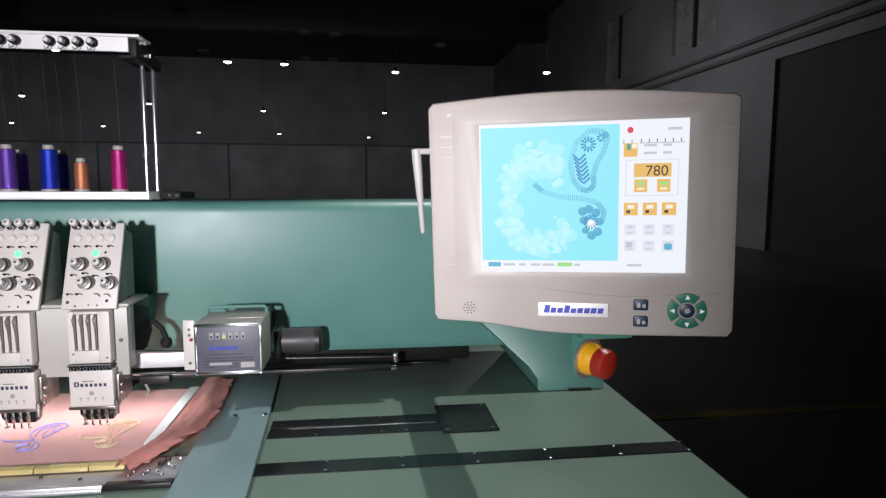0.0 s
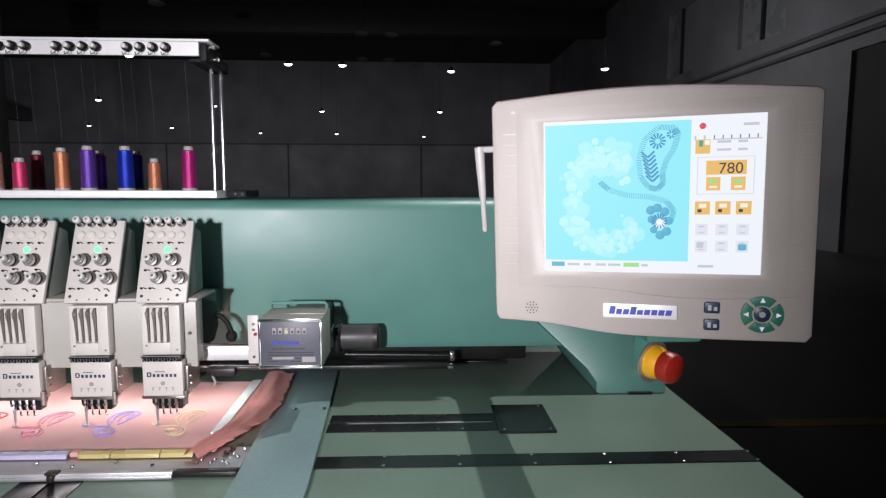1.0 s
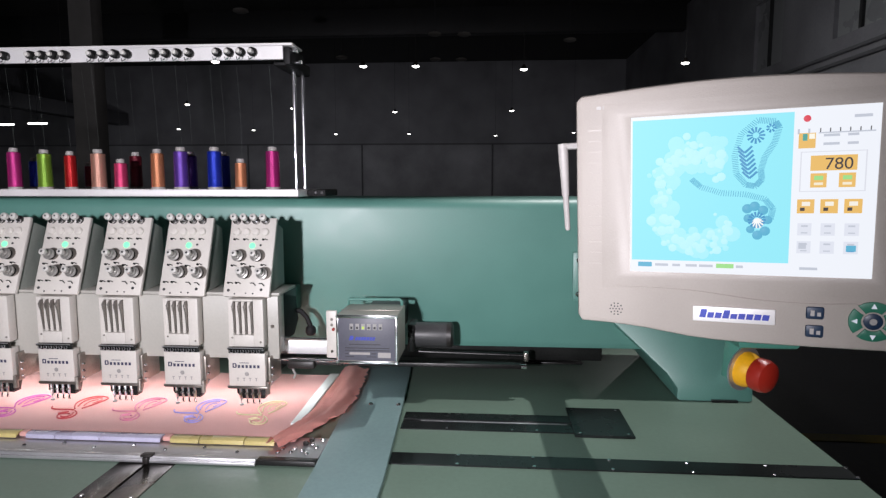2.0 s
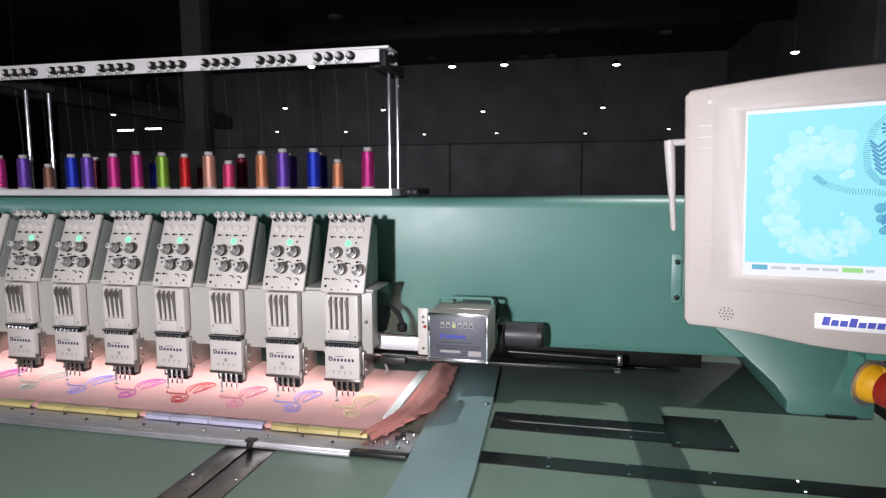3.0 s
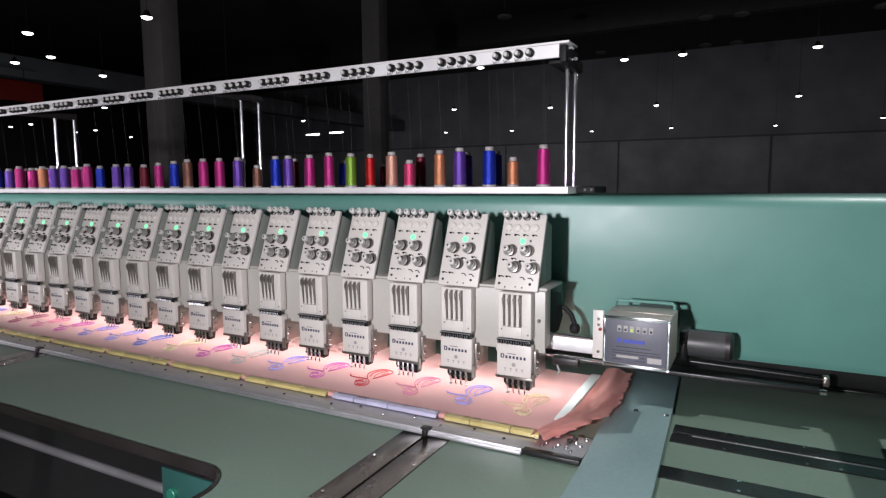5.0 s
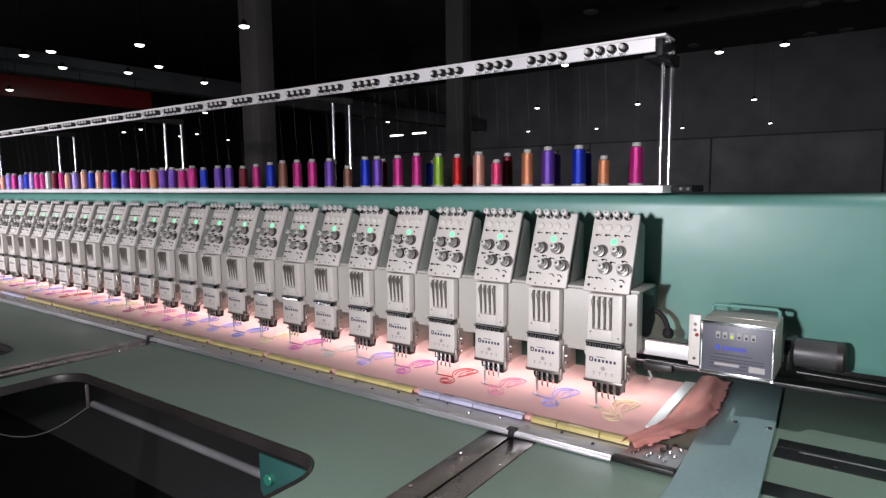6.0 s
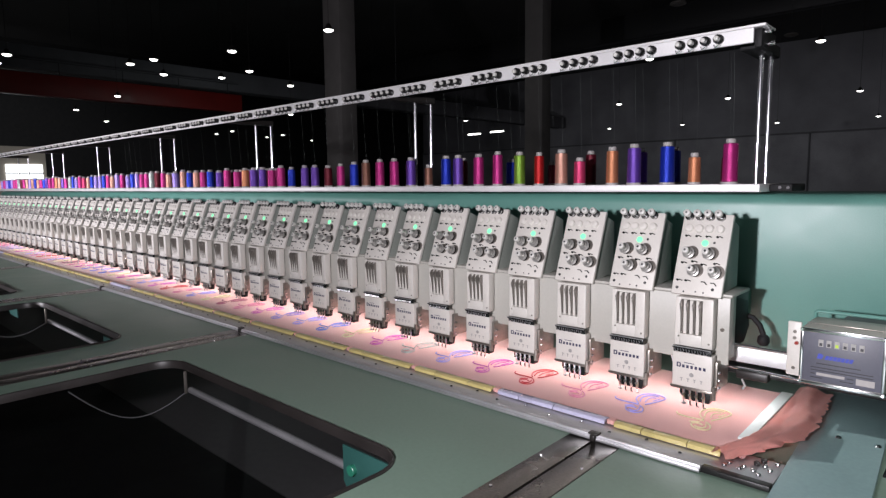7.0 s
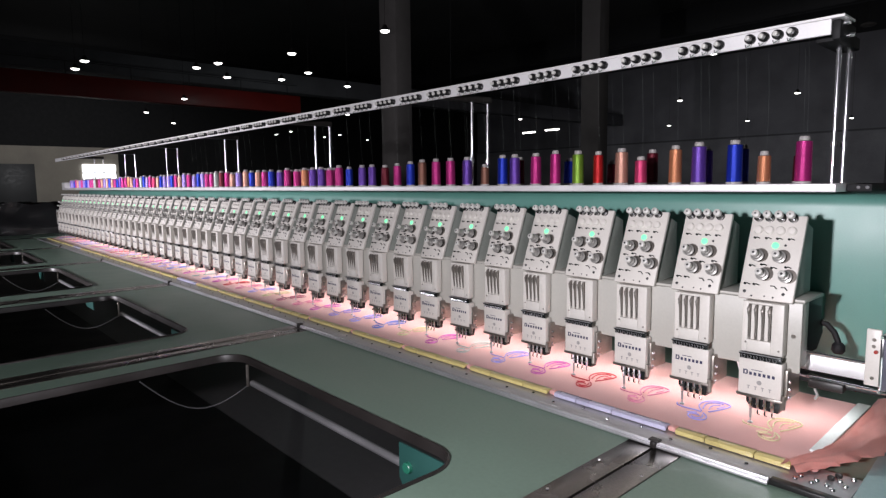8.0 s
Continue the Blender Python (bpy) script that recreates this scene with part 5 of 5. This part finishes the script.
lamp_shade = mesh("shade", lathe(B(), [(0, 0.10), (0.015, 0.105), (0.06, 0.06), (0.12, 0.03)], (0, 0, 0), (0, 0, 1), 16), BLACK)
lamp_glass = mesh("glass", lathe(B(), [(-0.035, 0.04), (-0.02, 0.08), (0.001, 0.095)], (0, 0, 0), (0, 0, 1), 16), LAMP_GLOW)
lamp_stem = mesh("stem", rod(B(), (0, 0, 0.11), (0, 0, 5.25), 0.005, n=5), BLACK)
SPOTS = [(-15.14, 4.45), (-14.25, 4.64), (-15.99, 5.60), (-12.16, 5.48), (-15.41, 6.92), (-14.03, 6.97),
         (-15.28, 9.03), (-9.19, 5.87), (-20.89, 6.17), (-25.65, 6.36), (-29.33, 8.64), (-21.60, 13.21), (-32.93, 18.98), (-30.91, 18.80), (-33.49, 22.66), (-32.60, 15.54), (-30.41, 15.31), (-18.40, 20.74),
         (-9.59, 12.67), (-15.92, 2.14), (-17.14, 2.19), (-5.97, 13.04), (-10.48, 20.52), (-6.96, 21.92), (-3.19, 23.37), (-2.53, 13.85), (-1.22, 13.92), (1.50, 14.54), (1.54, 23.26),
         (1.04, 35.53), (-3.99, 34.03), (-8.26, 33.78), (-12.08, 30.94), (-15.78, 30.00), (-21.68, 32.06), (5.37, 14.01), (5.44, 33.74)]
for x, y in SPOTS:
    ob = bay_lamp(x, y, 4.35)
    for n, me in (("shade", lamp_shade), ("glass", lamp_glass), ("stem", lamp_stem)):
        p = new(n, me)
        p.parent = ob
OFF = mat("unlit_lamp_glass", (0.16, 0.15, 0.14), 0.5, 0, 0.05, 10, 0)
off_me = mesh("glass", lathe(B(), [(-0.03, 0.16), (0.0, 0.22), (0.05, 0.2), (0.10, 0.05)], (0, 0, 0), (0, 0, 1), 14), OFF)
for x, y in ((-1.14, 18.5), (-0.2, 18.6), (-1.46, 22.4), (-0.46, 22.5), (-4.98, 21.8), (3.3, 19.6), (-6.3, 15.5)):
    ob = thing("ceiling_lamp", "unlit grey ceiling lamp under the dark roof", "ceiling lamp", pose(x, y, 6.2), "unlit hall lamps")
    p = new("glass", off_me)
    p.parent = ob
    part("stem", rod(B(), (0, 0, 0.25), (0, 0, 3.4), 0.01, n=5), DARK_GREY, ob)
for x, y in ((-20.4, 23.8), (-18.6, 23.43), (-13.8, 10.98), (-12.76, 10.97)):
    tb = thing("tube_lamp", "glowing fluorescent tube lamp hanging under the dark roof", "ceiling lamp", pose(x, y, 4.0), "hall tube lamps")
    part("tube", rod(B(), (-0.42, 0, 0), (0.42, 0, 0), 0.035, n=8), LAMP_GLOW, tb)
    part("batten", box(B(), -0.45, 0.45, -0.05, 0.05, 0.04, 0.09, 0.005), DARK_GREY, tb)
    part("hanger", rod(B(), (0, 0, 0.09), (0, 0, 5.6), 0.006, n=6), DARK_GREY, tb)
# sheeted machine on the far end of the table
bm = B()
bmesh.ops.create_cube(bm, size=1.0)
bmesh.ops.subdivide_edges(bm, edges=bm.edges[:], cuts=9, use_grid_fill=True)
for v in bm.verts:
    c = v.co.copy()
    k = 1 - 0.22 * (c.z + 0.5) ** 2
    p = Vector((-9.15 + c.x * 0.75 * k, -0.17 + c.y * 0.86 * k, 1.0 + c.z * 0.397))
    if c.z > -0.49:
        p += Vector((0.05, 0.05, 0.04)) * noise.noise(Vector((p.x * 7, p.y * 7, p.z * 7)))
    v.co = p
solid("covered_machine", bm, mat("black_plastic_sheet", (0.02, 0.02, 0.021), 0.12, 0, 0.1, 30, 0.2, 0, 0.1), "black plastic sheet draped over a machine unit", "covered machine")
# columns, crane girder and side walls
for az, d in ((52.0, 16.0), (33.9, 20.0)):
    x, y = 0.58 - d * math.sin(radians(az)), -1.5 + d * math.cos(radians(az))
    solid("column", box(B(), x - 0.33, x + 0.33, y - 0.25, y + 0.25, 0, 9.6, 0.02), COLUMN, "grey steel hall column", "column", group="hall columns", kind="structure")
solid("crane_girder", box(B(), -24.3, -23.9, -11.9, 12.3, 4.55, 5.28, 0.02), CRANE_RED, "dark red overhead crane girder", "crane girder", kind="structure")
rail = thing("crane_handrail", "thin dark steel handrail along the crane girder", "handrail", pose(-24.0, 0, 5.28), kind="structure")
part("rail_bar", box(B(), -0.02, 0.02, -11.5, 12.2, 0.44, 0.465), DARK_GREY, rail)
for k in range(12):
    part("rail_post", box(B(), -0.012, 0.012, -11.4 + 2.1 * k, -11.376 + 2.1 * k, 0.001, 0.44), DARK_GREY, rail)
solid("crane_walkway", box(B(), -25.2, -24.4, -11.9, 39.5, 5.5, 6.3, 0.02), TRIM_GREY, "grey crane rail girder above the red crane", "girder", kind="structure")
solid("roof_girder", box(B(), -58, 9.5, 27.5, 28.0, 8.4, 9.6, 0.02), DARK_GREY, "dark steel roof girder", "girder", kind="structure")
# Lack of light put into the colour: end wall above and beyond the beige.
UNLIT_END = mat("end_wall_unlit_black", (0.018, 0.018, 0.019), 0.9)
solid("wall_end_upper", box(B(), -40.4, -40.05, -12, 8.9, 3.72, 9.6), UNLIT_END, "upper end wall of the factory hall, darkness put in its colour", "wall", kind="structure")
solid("wall_end_dark", box(B(), -40.4, -40.05, 8.9, 41, 0, 9.6), UNLIT_END, "unlit stretch of the hall's end wall, darkness put in its colour", "wall", kind="structure")
solid("wall_end", box(B(), -40.3, -40, -12, 8.9, 0, 3.72), WALL_BEIGE, "beige end wall of the factory hall", "wall", kind="structure")
solid("door_1", box(B(), -39.99, -39.9, 2.1, 4.6, 0, 2.72, 0.01), DARK_GREY, "dark closed door in the beige end wall", "door", kind="structure")
w1 = solid("window_1", box(B(), -39.99, -39.92, 6.95, 8.7, 1.74, 2.72), WINDOW_GLOW, "bright daylit window in the end wall", "window", kind="structure")
part("mullion", box(B(), -39.92, -39.88, 6.9, 8.75, 2.2, 2.26), DARK_GREY, w1)
# right side wall with openings
rw = B()
RX = 9.6
box(rw, RX, RX + 0.3, -12, 5.0, 0, 9.6)
box(rw, RX, RX + 0.3, 11.0, 41, 0, 5.2)
box(rw, RX, RX + 0.3, 5.0, 11.0, 4.2, 9.6)
box(rw, RX, RX + 0.3, 11.0, 13.4, 5.2, 9.6)
box(rw, RX, RX + 0.3, 15.6, 18.4, 5.2, 9.6)
box(rw, RX, RX + 0.3, 20.4, 41, 5.2, 9.6)
box(rw, RX, RX + 0.3, 13.4, 15.6, 7.4, 9.6)
box(rw, RX, RX + 0.3, 18.4, 20.4, 7.4, 9.6)
solid("wall_right", rw, WALL, "dim grey side wall of the factory hall", "wall", kind="structure")
solid("door_2", box(B(), RX + 0.1, RX + 0.2, 5.0, 11.0, 0, 4.2), CEILING, "dark closed roller door in the side wall", "door", kind="structure")
pane = mat("dim_window_pane", (0.35, 0.36, 0.38), 0.3, 0, 0.05, 10, 0)
for k, (a, b) in enumerate(((13.4, 15.6), (18.4, 20.4))):
    w = solid("window_%d" % (k + 2), box(B(), RX + 0.12, RX + 0.16, a, b, 5.2, 7.4), pane, "dim unlit window high in the side wall", "window", kind="structure")
    part("window_frame", box(B(), RX + 0.04, RX + 0.115, (a + b) / 2 - 0.06, (a + b) / 2 + 0.06, 5.2, 7.4), DARK_GREY, w)
for z in (4.5, 4.75):
    solid("trim_pipe", rod(B(), (RX - 0.1, 0, z), (RX - 0.1, 40, z), 0.05, n=8), TRIM_GREY, "dark pipe along the side wall", "pipe", kind="structure")
sg = thing("wall_sign", "small dull orange sign on the side wall", "sign", pose(RX - 0.02, 13.0, 1.9))
part("sign_plate", box(B(), -0.02, 0.02, -0.35, 0.35, -0.18, 0.18), mat("dull_orange_sign", (0.35, 0.14, 0.04), 0.6), sg)


def motions():
    # needle bars: all heads stitch together
    ups = []
    for i in range(161):
        t = i * 0.05
        ups.append((t, 0.016 * (1 + math.cos(2 * math.pi * t * 13.42))))
    for hd in heads[:24]:
        for p in hd.children:
            if p.name.startswith("needle_bar"):
                walk(p, [(t, pose(-0.017, -0.057, 0.022 + h)) for t, h in ups])


motions()
